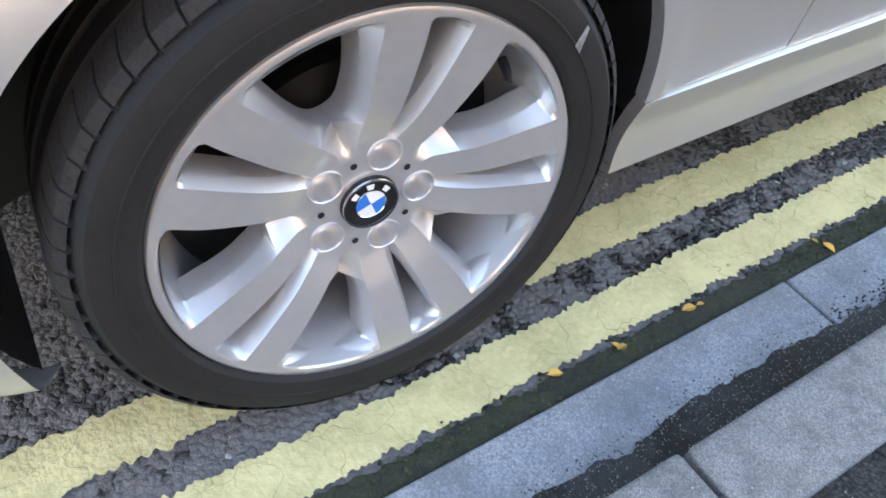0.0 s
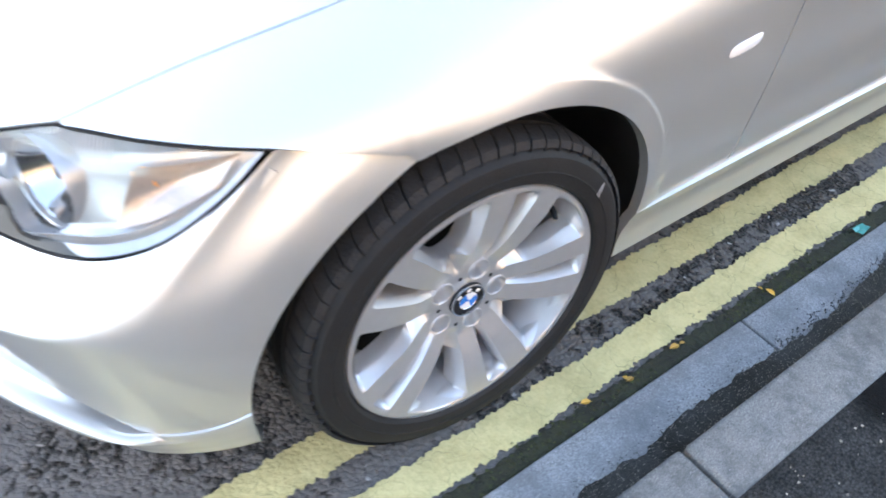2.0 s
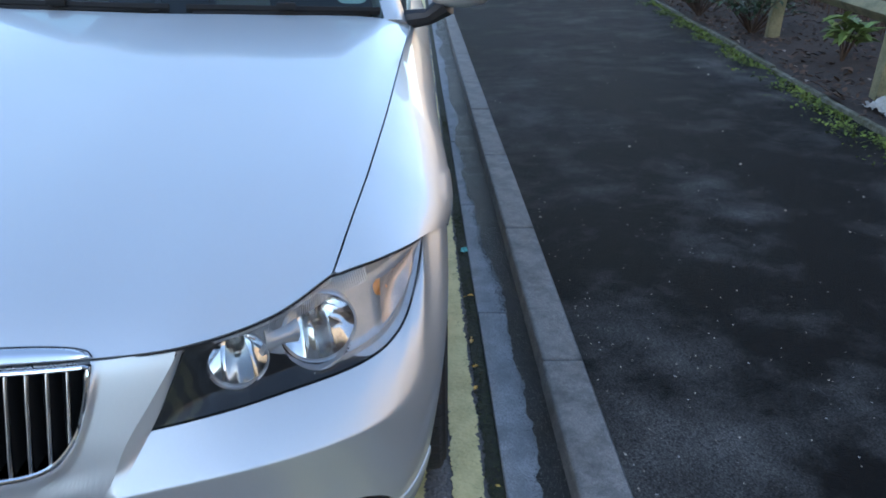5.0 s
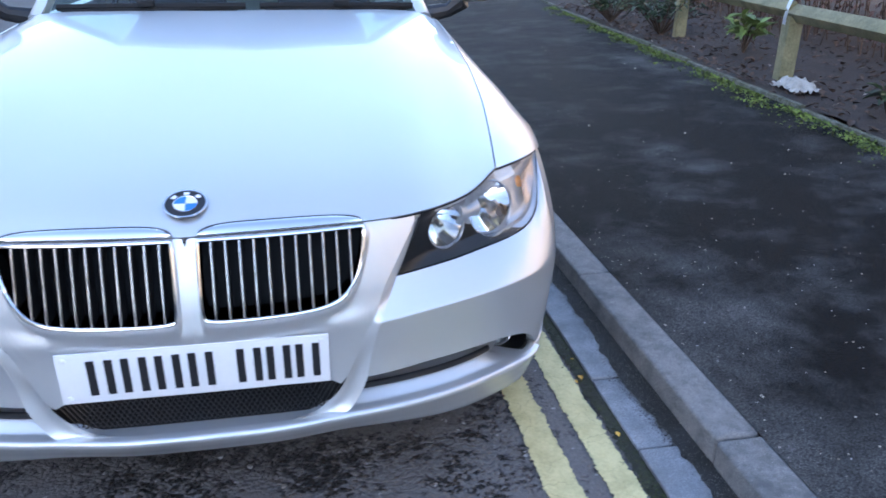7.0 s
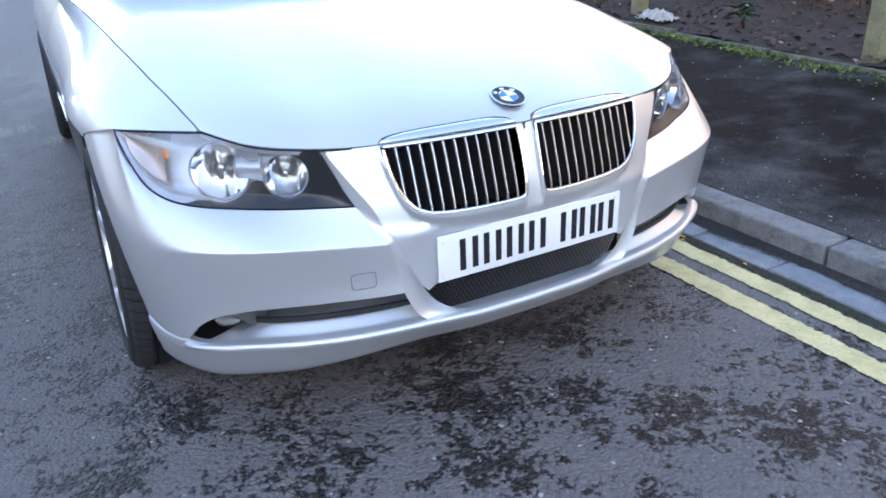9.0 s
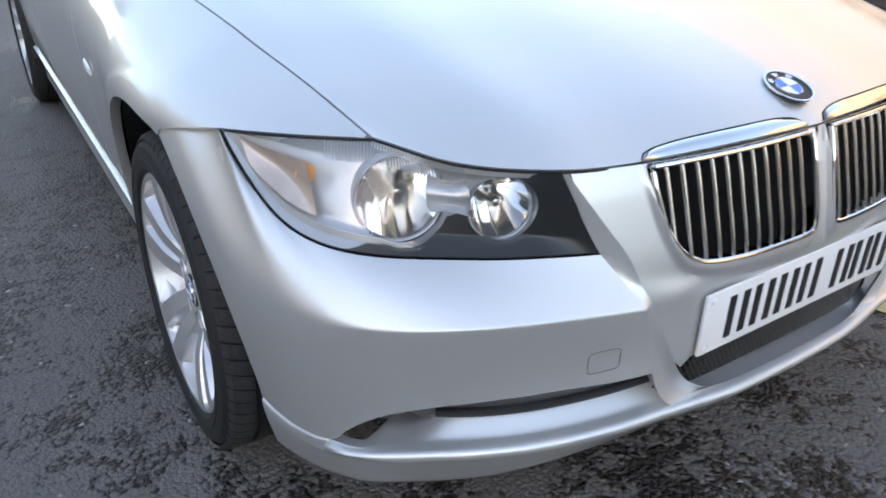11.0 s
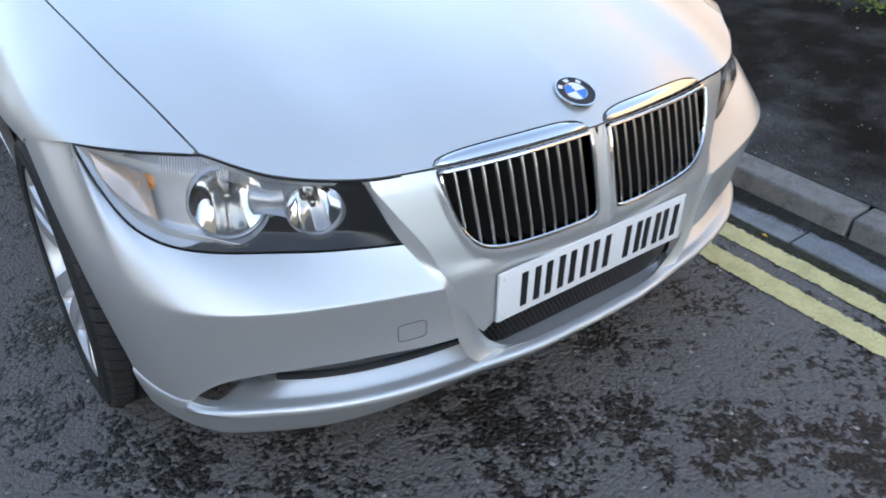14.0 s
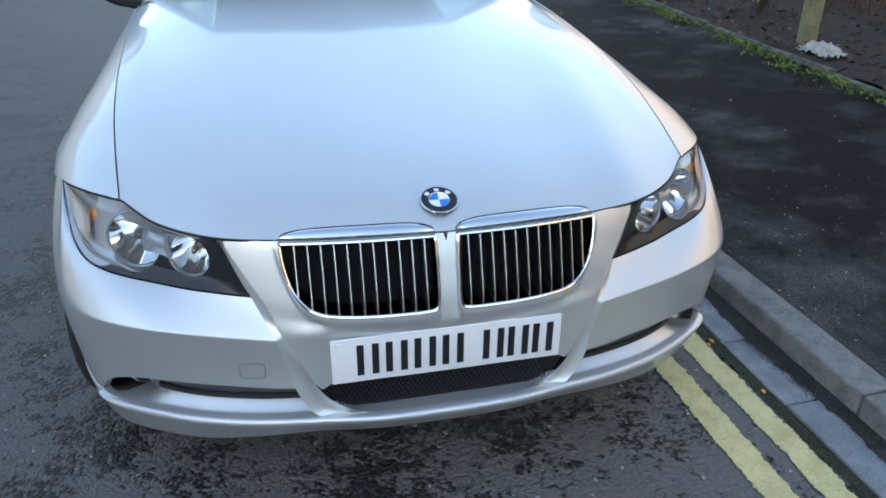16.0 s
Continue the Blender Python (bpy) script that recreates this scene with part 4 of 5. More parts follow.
def build_rim():
    b = Build()
    rs = [0.030 + 0.0021 * k for k in range(29)] + [0.093, 0.097, 0.100, 0.103, 0.1045, 0.106, 0.109, 0.111, 0.1130, 0.1133, 0.1138, 0.1145, 0.1155, 0.117, 0.119, 0.1217, 0.125, 0.1290] + [0.133 + 0.0045 * k for k in range(17)] + [0.2085, 0.212, 0.217, 0.220, 0.2230, 0.2245, 0.2255, 0.2266, 0.2285, 0.231, 0.234, 0.237, 0.239]
    n = len(rs) - 1
    for k in range(5):
        for sg in (1, -1):
            base = PHASE + k * 2 * math.pi / 5

            def put(r, psi, d):
                t = base + sg * psi
                return (d, r * math.cos(t), r * math.sin(t))
            zero, full = (lambda r: 0.0), (lambda r: 0.6283)
            bands = ((zero, S_SLIT, lambda r: 0.1045 <= r < 0.2262, 2), (S_SLIT, S_EDGE, None, 4), (S_EDGE, S_RIDGE, None, 8), (S_RIDGE, S_WIN, None, 7), (S_WIN, full, lambda r: 0.1130 <= r < 0.2262, 6))
            for lo, hi, hole, nn in bands:
                def sheet(u, v):
                    r = rs[round(v * n)]
                    psi = lerp(float(lo(r)), float(hi(r)), u)
                    return put(r, psi, rim_depth(r, psi))
                def absent(u, v):
                    i = round(v * n)
                    r = rs[i]
                    q = (r + rs[min(i + 1, n)]) / 2
                    return bool(hole and hole(r)) or lug_gap(q, lerp(float(lo(q)), float(hi(q)), u + 0.5 / nn)) < 0.0186
                b.grid(sheet, nn, n, skip=absent)
            for f, turn, r0, r1 in ((S_WIN, 0.018, 0.1130, 0.2256), (S_SLIT, -0.01, 0.1045, 0.2256)):
                steps = [r for r in rs if r0 - 1e-6 <= r <= r1]

                def wall(u, v):
                    r = steps[round(u * (len(steps) - 1))]
                    psi = min(float(f(r)), 0.6283)
                    return put(r, max(min(psi + turn * v * step(0.628, 0.54, psi), 0.6283), 0), rim_depth(r, psi) - 0.030 * v)
                b.grid(wall, len(steps) - 1, 2)
            for rr, f in ((0.2262, S_WIN),):
                b.grid(lambda u, v: put(rr, lerp(0.36, 0.6283, u), rim_depth(rr, lerp(0.36, 0.6283, u)) - 0.03 * v), 6, 2)
    for k in range(5):
        t = PHASE + k * 2 * math.pi / 5
        b.lathe([(-0.0440, 0.0222), (-0.0362, 0.0213), (-0.0346, 0.0205), (-0.0342, 0.0196), (-0.0352, 0.0186)] + [(-0.0352 - 0.028 * math.sin(q * math.pi / 20), 0.0004 + 0.0180 * math.cos(q * math.pi / 20) ** 0.6) for q in range(1, 11)], 36, centre=(0, 0.061 * math.cos(t), 0.061 * math.sin(t)))
    b.lathe([(-0.002, RIM_R), (-0.006, 0.2405), (-0.014, 0.239), (-0.020, 0.226)], 100)
    b.lathe([(-0.004, 0.2270), (-0.03, 0.2235), (-0.07, 0.212), (-0.11, 0.203), (-0.16, 0.205), (-0.20, 0.226)], 100)
    b.lathe([(-0.044, 0.0), (-0.036, 0.034)], 40)
    return b.mesh("rim", 20)


def build_tyre():
    b = Build()
    prof = [(-0.018, 0.230), (-0.010, 0.2395), (-0.002, 0.2425), (0.003, 0.248), (0.0055, 0.262), (0.006, 0.278), (0.003, 0.291), (-0.006, 0.299), (-0.016, 0.3045), (-0.026, 0.308)]
    groove = [(-0.048, 0.309), (-0.050, 0.308), (-0.058, 0.308), (-0.060, 0.3162), (-0.086, 0.3165), (-0.088, 0.308), (-0.098, 0.308), (-0.100, 0.3165)]
    back = [(-0.126, 0.3162), (-0.128, 0.308), (-0.136, 0.308), (-0.138, 0.3155), (-0.170, 0.3130), (-0.184, 0.306), (-0.196, 0.290), (-0.198, 0.270), (-0.19, 0.250), (-0.17, 0.229)]
    b.lathe(prof + groove + back, 120)
    b.lathe([(0.0050, 0.2655), (0.0068, 0.2662), (0.0069, 0.268), (0.0055, 0.2688)], 120)
    return b.mesh("tyre", 30)


def build_blocks():
    """Shoulder blocks with sipes between them."""
    b = Build()
    n = 66
    for k in range(n):
        t0, t1 = 2 * math.pi * k / n, 2 * math.pi * (k + 0.90) / n
        prof = [(-0.0035, 0.3030), (-0.011, 0.3125), (-0.022, 0.3160), (-0.0475, 0.3180), (-0.0475, 0.309)]
        q = len(b.v)
        for t, shift in ((t0, 0), (lerp(t0, t1, 0.5), 0), (t1, 0)):
            for d, r in prof:
                tw = t + 0.05 * (d + 0.02) / 0.05
                b.v.append((d, r * math.cos(tw), r * math.sin(tw)))
        m = len(prof)
        for i in range(2):
            for j in range(m - 1):
                a = q + i * m + j
                b.f.append((a, a + m, a + m + 1, a + 1))
        for i in (0, 2):
            lowv = [(d, r - 0.012) for d, r in prof]
            z = len(b.v)
            for d, r in lowv:
                tw = (t0 if i == 0 else t1) + 0.05 * (d + 0.02) / 0.05
                b.v.append((d, r * math.cos(tw), r * math.sin(tw)))
            for j in range(m - 1):
                a = q + i * m + j
                b.f.append((a, a + 1, z + j + 1, z + j))
    return b.mesh("tread", 30)


RIM, TYRE, BLOCKS = build_rim(), build_tyre(), build_blocks()
CAP = Build().lathe([(-0.044, 0.0335), (-0.0355, 0.034), (-0.033, 0.033), (-0.0325, 0.0)], 40).mesh("centre_cap")
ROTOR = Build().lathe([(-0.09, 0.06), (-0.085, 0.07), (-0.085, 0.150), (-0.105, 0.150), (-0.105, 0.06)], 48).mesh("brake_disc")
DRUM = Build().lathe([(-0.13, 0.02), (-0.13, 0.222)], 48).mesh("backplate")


def sector_disc(r, a0, a1, d, inner=0.0):
    b = Build()
    b.grid(lambda u, v: (d, lerp(inner, r, v) * math.cos(lerp(a0, a1, u)), lerp(inner, r, v) * math.sin(lerp(a0, a1, u))), 12, 2)
    return b


def roundel(parent, m, r, tilt, ring_label="black-ringed blue and white round badge"):
    """A black ring round quarters of blue and white."""
    ring = Build().lathe([(-0.002, 0.0), (-0.002, r), (0.0012, r), (0.002, r * 0.97), (0.002, r * 0.93), (0.001, r * 0.92), (0.001, r * 0.55)], 48)
    for k in range(4):
        q = sector_disc(r * 0.55, tilt + k * math.pi / 2, tilt + (k + 1) * math.pi / 2, 0.0018)
        q.v = [tuple(m @ Vector(p)) for p in q.v]
        part("badge_quarter", q, BLUE if k % 2 else BWHITE, parent)
    edge = Build().lathe([(0.0005, r * 1.03), (0.003, r * 1.02), (0.003, r * 0.95), (0.0018, r * 0.945)], 48)
    edge.lathe([(0.001, r * 0.58), (0.0026, r * 0.565), (0.0018, r * 0.545)], 48)
    for b in (edge,):
        b.v = [tuple(m @ Vector(p)) for p in b.v]
    part("badge_rim", edge, CHROME, parent)
    for k in range(3):
        a0 = math.pi / 2 + (k - 1) * 0.85
        bar = Build().grid(lambda u, v: (0.0022, lerp(r * 0.64, r * 0.86, v) * math.cos(a0 + (u - 0.5) * 0.34), lerp(r * 0.64, r * 0.86, v) * math.sin(a0 + (u - 0.5) * 0.34)), 4, 1)
        bar.v = [tuple(m @ Vector(p)) for p in bar.v]
        part("badge_mark", bar, BWHITE, parent)
    return ring


def wheel(x, y, flip, steer, spin):
    m = Matrix.Translation((x, y, HUB_Z)) @ Matrix.Rotation(radians(steer + (180 if flip else 0)), 4, "Z") @ Matrix.Rotation(radians(-CAMBER), 4, "Y") @ Matrix.Rotation(spin, 4, "X")
    w = part("wheel", TYRE, RUBBER, car, "black tyre on a silver twin-spoke alloy rim")
    w.matrix_local = m
    part("tread", BLOCKS, TREAD, w, "dusty worn tread blocks")
    rim = part("rim", RIM, ALLOY, w, "silver alloy rim with five pairs of spokes")
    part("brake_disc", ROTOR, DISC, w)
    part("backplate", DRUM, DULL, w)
    part("centre_cap", CAP, INK, w, "black centre cap with a blue and white badge")
    ring = roundel(w, Matrix.Translation((-0.0318, 0, 0)), 0.032, radians(20))
    for k in range(5):
        a = PHASE + (k + 0.5) * 2 * math.pi / 5
        # flat black disc paints the dark inside of a small hole
        hole = Build().lathe([(-0.0350, 0.0), (-0.0350, 0.0042)], 10, centre=(0, 0.056 * math.cos(a), 0.056 * math.sin(a)))
        part("hole_shade_disc", hole, INK, w)
    return w


near = wheel(0.887, HUB_Y, False, STEER, 0)
# a chalky scuff on the sidewall and the valve in the rim
scuff = Build().grid(lambda u, v: (0.0072 - 0.0012 * v, (0.266 + 0.022 * v) * math.cos(0.60 + 0.05 * u * (1 - 0.6 * v) + 0.06 * v), (0.266 + 0.022 * v) * math.sin(0.60 + 0.05 * u * (1 - 0.6 * v) + 0.06 * v)), 6, 6)
part("scuff_mark", scuff, material("chalk_scuff", (0.30, 0.30, 0.31), 0.9, dark=(0.06, 0.06, 0.062), scale=90), near, "pale chalky scuff on the tyre wall")
part("valve", Build().tube([(-0.040, 0.158, 0.133), (-0.022, 0.154, 0.128), (-0.012, 0.150, 0.124)], [0.0055, 0.005, 0.004], 10), INK, near)
wheel(-0.886, HUB_Y - 0.018, True, 0.0, 0.3)
wheel(0.885, REAR_Y, False, 0, 1.0)
wheel(-0.885, REAR_Y, True, 0, 0.6)

# dark wheel-arch liners
for y, hub in ((ARCH_Y, ARCH_Z), (REAR_Y, HUB_Z)):
    def liner(u, v):
        t = lerp(-0.05, math.pi + 0.36, u)
        py, pz = y + (ARCH_R + 0.008) * math.cos(t), hub + (ARCH_R + 0.008) * math.sin(t)
        edge = skin(arch_deg(pz), min(pz, 0.66), Y_SIDE, 0.0, 1.0)[0] if py < -0.16 else side_x(py, pz)
        edge = min(edge - 0.022, 0.802 + 0.28 * (pz - 0.2)) if py < 0 and pz < 0.31 else edge - 0.022
        return (lerp(0.52, edge, v), py, pz)
    b = Build().grid(liner, 48, 4)
    b.grid(lambda u, v: np.array((0.52, y, hub)) + v * (np.array(liner(u, 0)) - np.array((0.52, y, hub))), 48, 2)
    both("arch_liner", b, BLACK, car)
# dark underside and bulkheads behind the panels
b = Build().box((-0.48, -0.50, 0.19), (0.48, 3.9, 0.62)).box((-0.80, 0.42, 0.19), (0.80, 2.30, 0.60)).box((-0.58, -0.48, 0.5), (0.58, 0.90, 0.70))
part("underbody", b, DULL, car)
b = Build().grid(lambda u, v: np.array(skin(abs(lerp(-57, 57, u)), lerp(0.20, 0.40, v), Y_SIDE, -0.12)) * (1 if u > 0.5 else -1, 1, 1), 40, 2)
part("intake_back", b, BLACK, car)

# fog lamps at the ends of the lower intakes
for side in (1, -1):
    c = np.array(skin(51.8, 0.311, Y_SIDE, -0.058)) * (side, 1, 1)
    q = Matrix.Translation(c) @ Vector((0.35 * side, -0.93, 0)).to_track_quat("Z", "Y").to_matrix().to_4x4() @ Matrix.Diagonal((1.1, 0.85, 0.85, 1))
    b = Build().lathe([(-0.05, 0.0), (-0.03, 0.020), (0.0, 0.025), (0.004, 0.026), (0.006, 0.028), (-0.02, 0.030)], 32, "z")
    b.v = [tuple(q @ Vector(p)) for p in b.v]
    fog = part("fog_lamp", b, SLAT, car, "round front fog lamp in a dark recess")
    b = Build().lathe([(0.003, 0.0), (0.001, 0.025)], 32, "z")
    b.v = [tuple(q @ Vector(p)) for p in b.v]
    part("fog_lens", b, LENS, fog).visible_shadow = False

# painted fins between the fog lamps and the intakes
fin = Build().grid(lambda u, v: skin(49.8 + 1.0 * math.sin(math.pi * u) - 3 * (1 - u) ** 3, lerp(0.300, 0.352, u), Y_SIDE, lerp(-0.045 - 0.01 * u, -0.11, v)), 8, 4)
both("intake_fin", fin, PAINT, car)

# a bar across each side intake
bar = Build().tube([skin(lerp(20, 46.5, k / 20), 0.322 - 0.002 * abs(k / 10 - 1), Y_SIDE, -0.040) for k in range(21)], 0.006, 8, squash=1.4)
both("intake_bar", bar, BLACK, car)

# mesh in the central intake, close behind the plate
# upright black sheet stands in for the shade deep inside the intake
part("intake_shade", Build().grid(lambda u, v: across(lerp(-0.30, 0.30, u), lerp(0.284, 0.385, v), -0.013), 30, 4), DULL, car)
b = Build()
for k in range(46):
    for sg in (1, -1):
        x0 = -0.25 + 0.0111 * k
        b.tube([across(x0, 0.292, -0.007), across(x0 + sg * 0.049, 0.375, -0.007)], 0.0014, 4, False)
part("intake_mesh", b, HOUSING, car, "black diamond mesh in the lower intake")

# number plate
plate = part("number_plate", Build().box((-0.26, -0.775, 0.377), (0.26, -0.769, 0.488), 0.002), WHITE, car, "white number plate with black characters")
for x0 in (-0.205, -0.142, -0.079, -0.016, 0.077, 0.135, 0.193):
    for dx in (0.0, 0.033):
        part("plate_bar", Build().box((x0 + dx, -0.7765, 0.394), (x0 + dx + 0.015, -0.7745, 0.471)), INK, plate)
for x, z in ((-0.245, 0.475), (0.245, 0.475), (-0.245, 0.390), (0.245, 0.390)):
    part("plate_screw", Build().lathe([(-0.7775, 0.0), (-0.777, 0.004), (-0.7745, 0.006)], 12, "y", centre=(x, 0, z)), WHITE, plate)

# bonnet badge
p = bonnet_at(0, 0.053)
q = bonnet_at(0, 0.075)
up = Vector((0, q[1] - p[1], q[2] - p[2])).normalized()
nrm = Vector((0, -up.z, up.y))
m = Matrix((( nrm.x, 1, up.x, p[0]), (nrm.y, 0, up.y, p[1]), (nrm.z, 0, up.z, p[2] + 0.001), (0, 0, 0, 1)))
badge = part("badge", Build(), CHROME, car, "round blue and white bonnet badge")
ring = roundel(badge, m, 0.041, 0.0)
ring.v = [tuple(m @ Vector(p)) for p in ring.v]
part("badge_ring", ring, INK, badge)

# tow-eye cover on the road side
b = Build()
path = []
for k in range(41):
    t = 2 * math.pi * k / 40
    dx, dz = [math.copysign(abs(q) ** 0.35, q) for q in (math.cos(t), math.sin(t))]
    path.append(np.array(skin(30.0 + 1.75 * dx, 0.413 + 0.019 * dz, Y_SIDE, 0.0002, 1.0)) * (-1, 1, 1))
b.tube(path, 0.0009, 6, False)
part("tow_eye_cover", b, SEAM_GREY, car, "square tow-eye cover seam")

# side repeaters
for side in (1, -1):
    def lozenge(u, v):
        t = 2 * math.pi * u
        y, z = 0.041 * math.copysign(abs(math.cos(t)) ** 0.5, math.cos(t)) * v, 0.0125 * math.copysign(abs(math.sin(t)) ** 0.6, math.sin(t)) * v
        return ((0.890 - 0.006 * v**4) * side, 0.497 + y, 0.646 + z + 0.10 * y)
    part("side_repeater", Build().grid(lozenge, 32, 5, closed_u=True), BWHITE, car, "clear oblong side indicator")

# windscreen, pillars, roof, glass
WS_LOW = spline((0, (0, 0.79, 0.955)), (0.5, (0.40, 0.85, 0.950)), (1, (0.715, 1.00, 0.935)))
WS_TOP = spline((0, (0, 1.36, 1.385)), (0.5, (0.33, 1.375, 1.375)), (1, (0.555, 1.43, 1.355)))
b = Build().grid(lambda u, v: (lambda a: a * np.array((1 if u > 0 else -1, 1, 1)))(lerp(WS_LOW(abs(u)), WS_TOP(abs(u)), v) + np.array((0, -0.02, 0.02)) * math.sin(math.pi * v)), 1, 12, us=[-1 + k / 10 for k in range(21)])
glass = part("windscreen", b, GLASS, car, "tinted windscreen glass")
glass.visible_shadow = False
b = Build().grid(lambda u, v: lerp(lerp(np.array((0.708, 0.985, 0.940)), np.array((0.787, 1.09, 0.910)), v), lerp(np.array((0.550, 1.42, 1.358)), np.array((0.605, 1.50, 1.345)), v), u) + np.array((0.012, -0.012, 0.012)) * math.sin(math.pi * v), 16, 6, flip=True, flange=0.03)
both("a_pillar", b, PAINT, car)
both("scuttle_corner", Build().grid(lambda u, v: lerp(lerp(np.array((0.792, 0.99, 0.900)), np.array((0.695, 0.965, 0.945)), v), lerp(np.array((0.792, 1.10, 0.908)), np.array((0.71, 1.00, 0.945)), v), u), 6, 4), PAINT, car)


def roof(u, v):
    s = abs(2 * u - 1)
    y = lerp(1.37 + 0.06 * s, 2.60 - 0.03 * s, v)
    z = lerp(1.386, 1.36, v) + 0.033 * math.sin(math.pi * (v * 0.8 + 0.1)) - 0.035 * s**2.5
    return ((2 * u - 1) * (0.565 + 0.03 * math.sin(math.pi * v)), y, z)


part("roof", Build().grid(roof, 24, 20, flange=0.03), PAINT, car)
both("side_window", Build().grid(lambda u, v: lerp(lerp(np.array((0.785, 1.10, 0.918)), np.array((0.60, 1.52, 1.345)), v), lerp(np.array((0.77, 2.75, 0.95)), np.array((0.595, 2.50, 1.335)), v), u), 12, 8), GLASS, car, "tinted side glass")
b = Build().grid(lambda u, v: (lerp(-1, 1, u) * lerp(0.57, 0.66, v), lerp(2.59, 3.12, v), lerp(1.355, 1.03, v)), 12, 8)
part("rear_window", b, GLASS, car, "tinted rear glass")
both("c_pillar", Build().grid(lambda u, v: lerp(lerp(np.array((0.575, 2.57, 1.352)), np.array((0.66, 3.14, 1.03)), v), lerp(np.array((0.60, 2.48, 1.34)), np.array((0.78, 2.72, 0.95)), v), u), 6, 10), PAINT, car)
b = Build().grid(lambda u, v: (lerp(-1, 1, u) * lerp(0.74, 0.68, v), lerp(3.10, 3.70, v), 1.03 + 0.02 * math.sin(2.6 * v) - 0.06 * abs(2 * u - 1) ** 4), 16, 10)
part("boot_lid", b, PAINT, car)
b = Build().grid(lambda u, v: (math.copysign(abs(math.sin(lerp(-1.4, 1.4, u))) ** 0.7, u - 0.5) * 0.78, 3.30 + 0.43 * math.cos(lerp(-1.4, 1.4, u)) ** 0.6 + 0.03 * math.sin(math.pi * v), lerp(0.25, 1.01, v)), 24, 12)
part("rear_bumper", b, PAINT, car)

# cabin
part("dashboard", Build().box((-0.70, 1.12, 0.60), (0.70, 1.36, 0.90), 0.06), SEATS, car)
b = Build().lathe([(0.012 * math.sin(t), 0.185 + 0.014 * math.cos(t)) for t in [k * math.pi / 4 for k in range(8)]], 40, "y", closed=True)
m = Matrix.Translation((-0.37, 1.44, 0.90)) @ Matrix.Rotation(radians(-25), 4, "X")
b.v = [tuple(m @ Vector(p)) for p in b.v]
part("steering_wheel", b, SEATS, car)
for x in (-0.37, 0.37):
    seat = part("seat", Build().box((x - 0.25, 1.55, 0.35), (x + 0.25, 2.05, 0.58), 0.06), SEATS, car)
    part("backrest", Build().box((x - 0.24, 2.0, 0.5), (x + 0.24, 2.16, 1.10), 0.06), SEATS, seat)
    part("headrest", Build().box((x - 0.13, 2.08, 1.12), (x + 0.13, 2.18, 1.28), 0.05), SEATS, seat)
part("floor_pan", Build().box((-0.80, 0.75, 0.30), (0.80, 3.2, 0.40)), SEATS, car)


# wipers: arm, joint and blade along the bottom of the screen
def on_screen(x, rise, out=0.02):
    u = min(abs(x) / 0.715, 1)
    p = lerp(WS_LOW(u), WS_TOP(u), rise) + np.array((0, -out * 0.6, out * 0.8))
    return (x, p[1], p[2])


for x0, x1, xj in ((-0.62, 0.02, -0.30), (0.12, 0.66, 0.40)):
    arm = Build().tube([on_screen(lerp(x0, x1, k / 8), 0.015 + 0.02 * k / 8, 0.012) for k in range(9)], 0.011, 8)
    wiper = part("wiper", arm, DULL, car, "black windscreen wiper")
    part("wiper_blade", Build().tube([on_screen(lerp(x0 - 0.02, x1 + 0.03, k / 8), 0.035, 0.022) for k in range(9)], 0.008, 6, squash=1.7), DULL, wiper)
    part("wiper_joint", Build().box((-0.03, -0.014, -0.012), (0.03, 0.014, 0.012), 0.006, Matrix.Translation(on_screen(xj, 0.035, 0.036))), DULL, wiper)
part("scuttle", Build().grid(lambda u, v: (lerp(-0.70, 0.70, u), 0.76 + 0.18 * (abs(2 * u - 1) ** 2) + 0.06 * v, 0.930 - 0.03 * abs(2 * u - 1) ** 2), 16, 2), BLACK, car)

# a pale permit sticker inside the screen
b = Build()
b.grid(lambda u, v: (lambda p: (p[0], p[1] + 0.012, p[2] - 0.004))(on_screen(0.595 + 0.052 * math.copysign(abs(math.cos(6.283 * u)) ** 0.5, math.cos(6.283 * u)) * v, 0.225 + 0.105 * v * math.copysign(abs(math.sin(6.283 * u)) ** 0.5, math.sin(6.283 * u)), 0.0)), 32, 3, closed_u=True)
sticker = part("permit_sticker", b, material("sticker_paper", (0.55, 0.66, 0.66), 0.6, vary=0.1), car, "pale square permit sticker in the screen corner")

mark = Build().grid(lambda u, v: (lambda p: (p[0], p[1] + 0.008, p[2] - 0.002))(on_screen(0.565 + 0.06 * u, 0.255 + (v - 0.5) * 0.05 * math.sin(math.pi * u), 0.0)), 12, 2)
part("sticker_mark", mark, INK, sticker)

# door mirrors
for side in (1, -1):
    def shell(u, v):
        t, a = 2 * math.pi * u, math.pi * v
        s = math.sin(a) ** 0.55
        return ((0.960 + 0.110 * math.cos(a)) * side, 1.07 + 0.075 * s * math.cos(t), 1.043 + 0.085 * s * math.sin(t) * (1 if math.sin(t) > 0 else 0.8))
    mirror = part("door_mirror", Build().grid(shell, 32, 20, closed_u=True), PAINT, car, "silver door mirror with a black foot")
    part("mirror_foot", Build().tube([(0.78 * side, 1.12, 0.925), (0.86 * side, 1.10, 0.940), (0.92 * side, 1.075, 0.985)], [0.035, 0.03, 0.04], 10), BLACK, mirror)
    part("mirror_glass", Build().grid(lambda u, v: ((0.965 + 0.085 * (2 * v - 1)) * side, 1.140, 1.05 + 0.055 * (2 * u - 1)), 4, 4), CHROME, mirror)


# ---- beyond the footway ----
def bed_z(x, y):
    return footway_z(x) + 0.02 + 0.05 * noise.noise((x * 2, y * 2, 0))


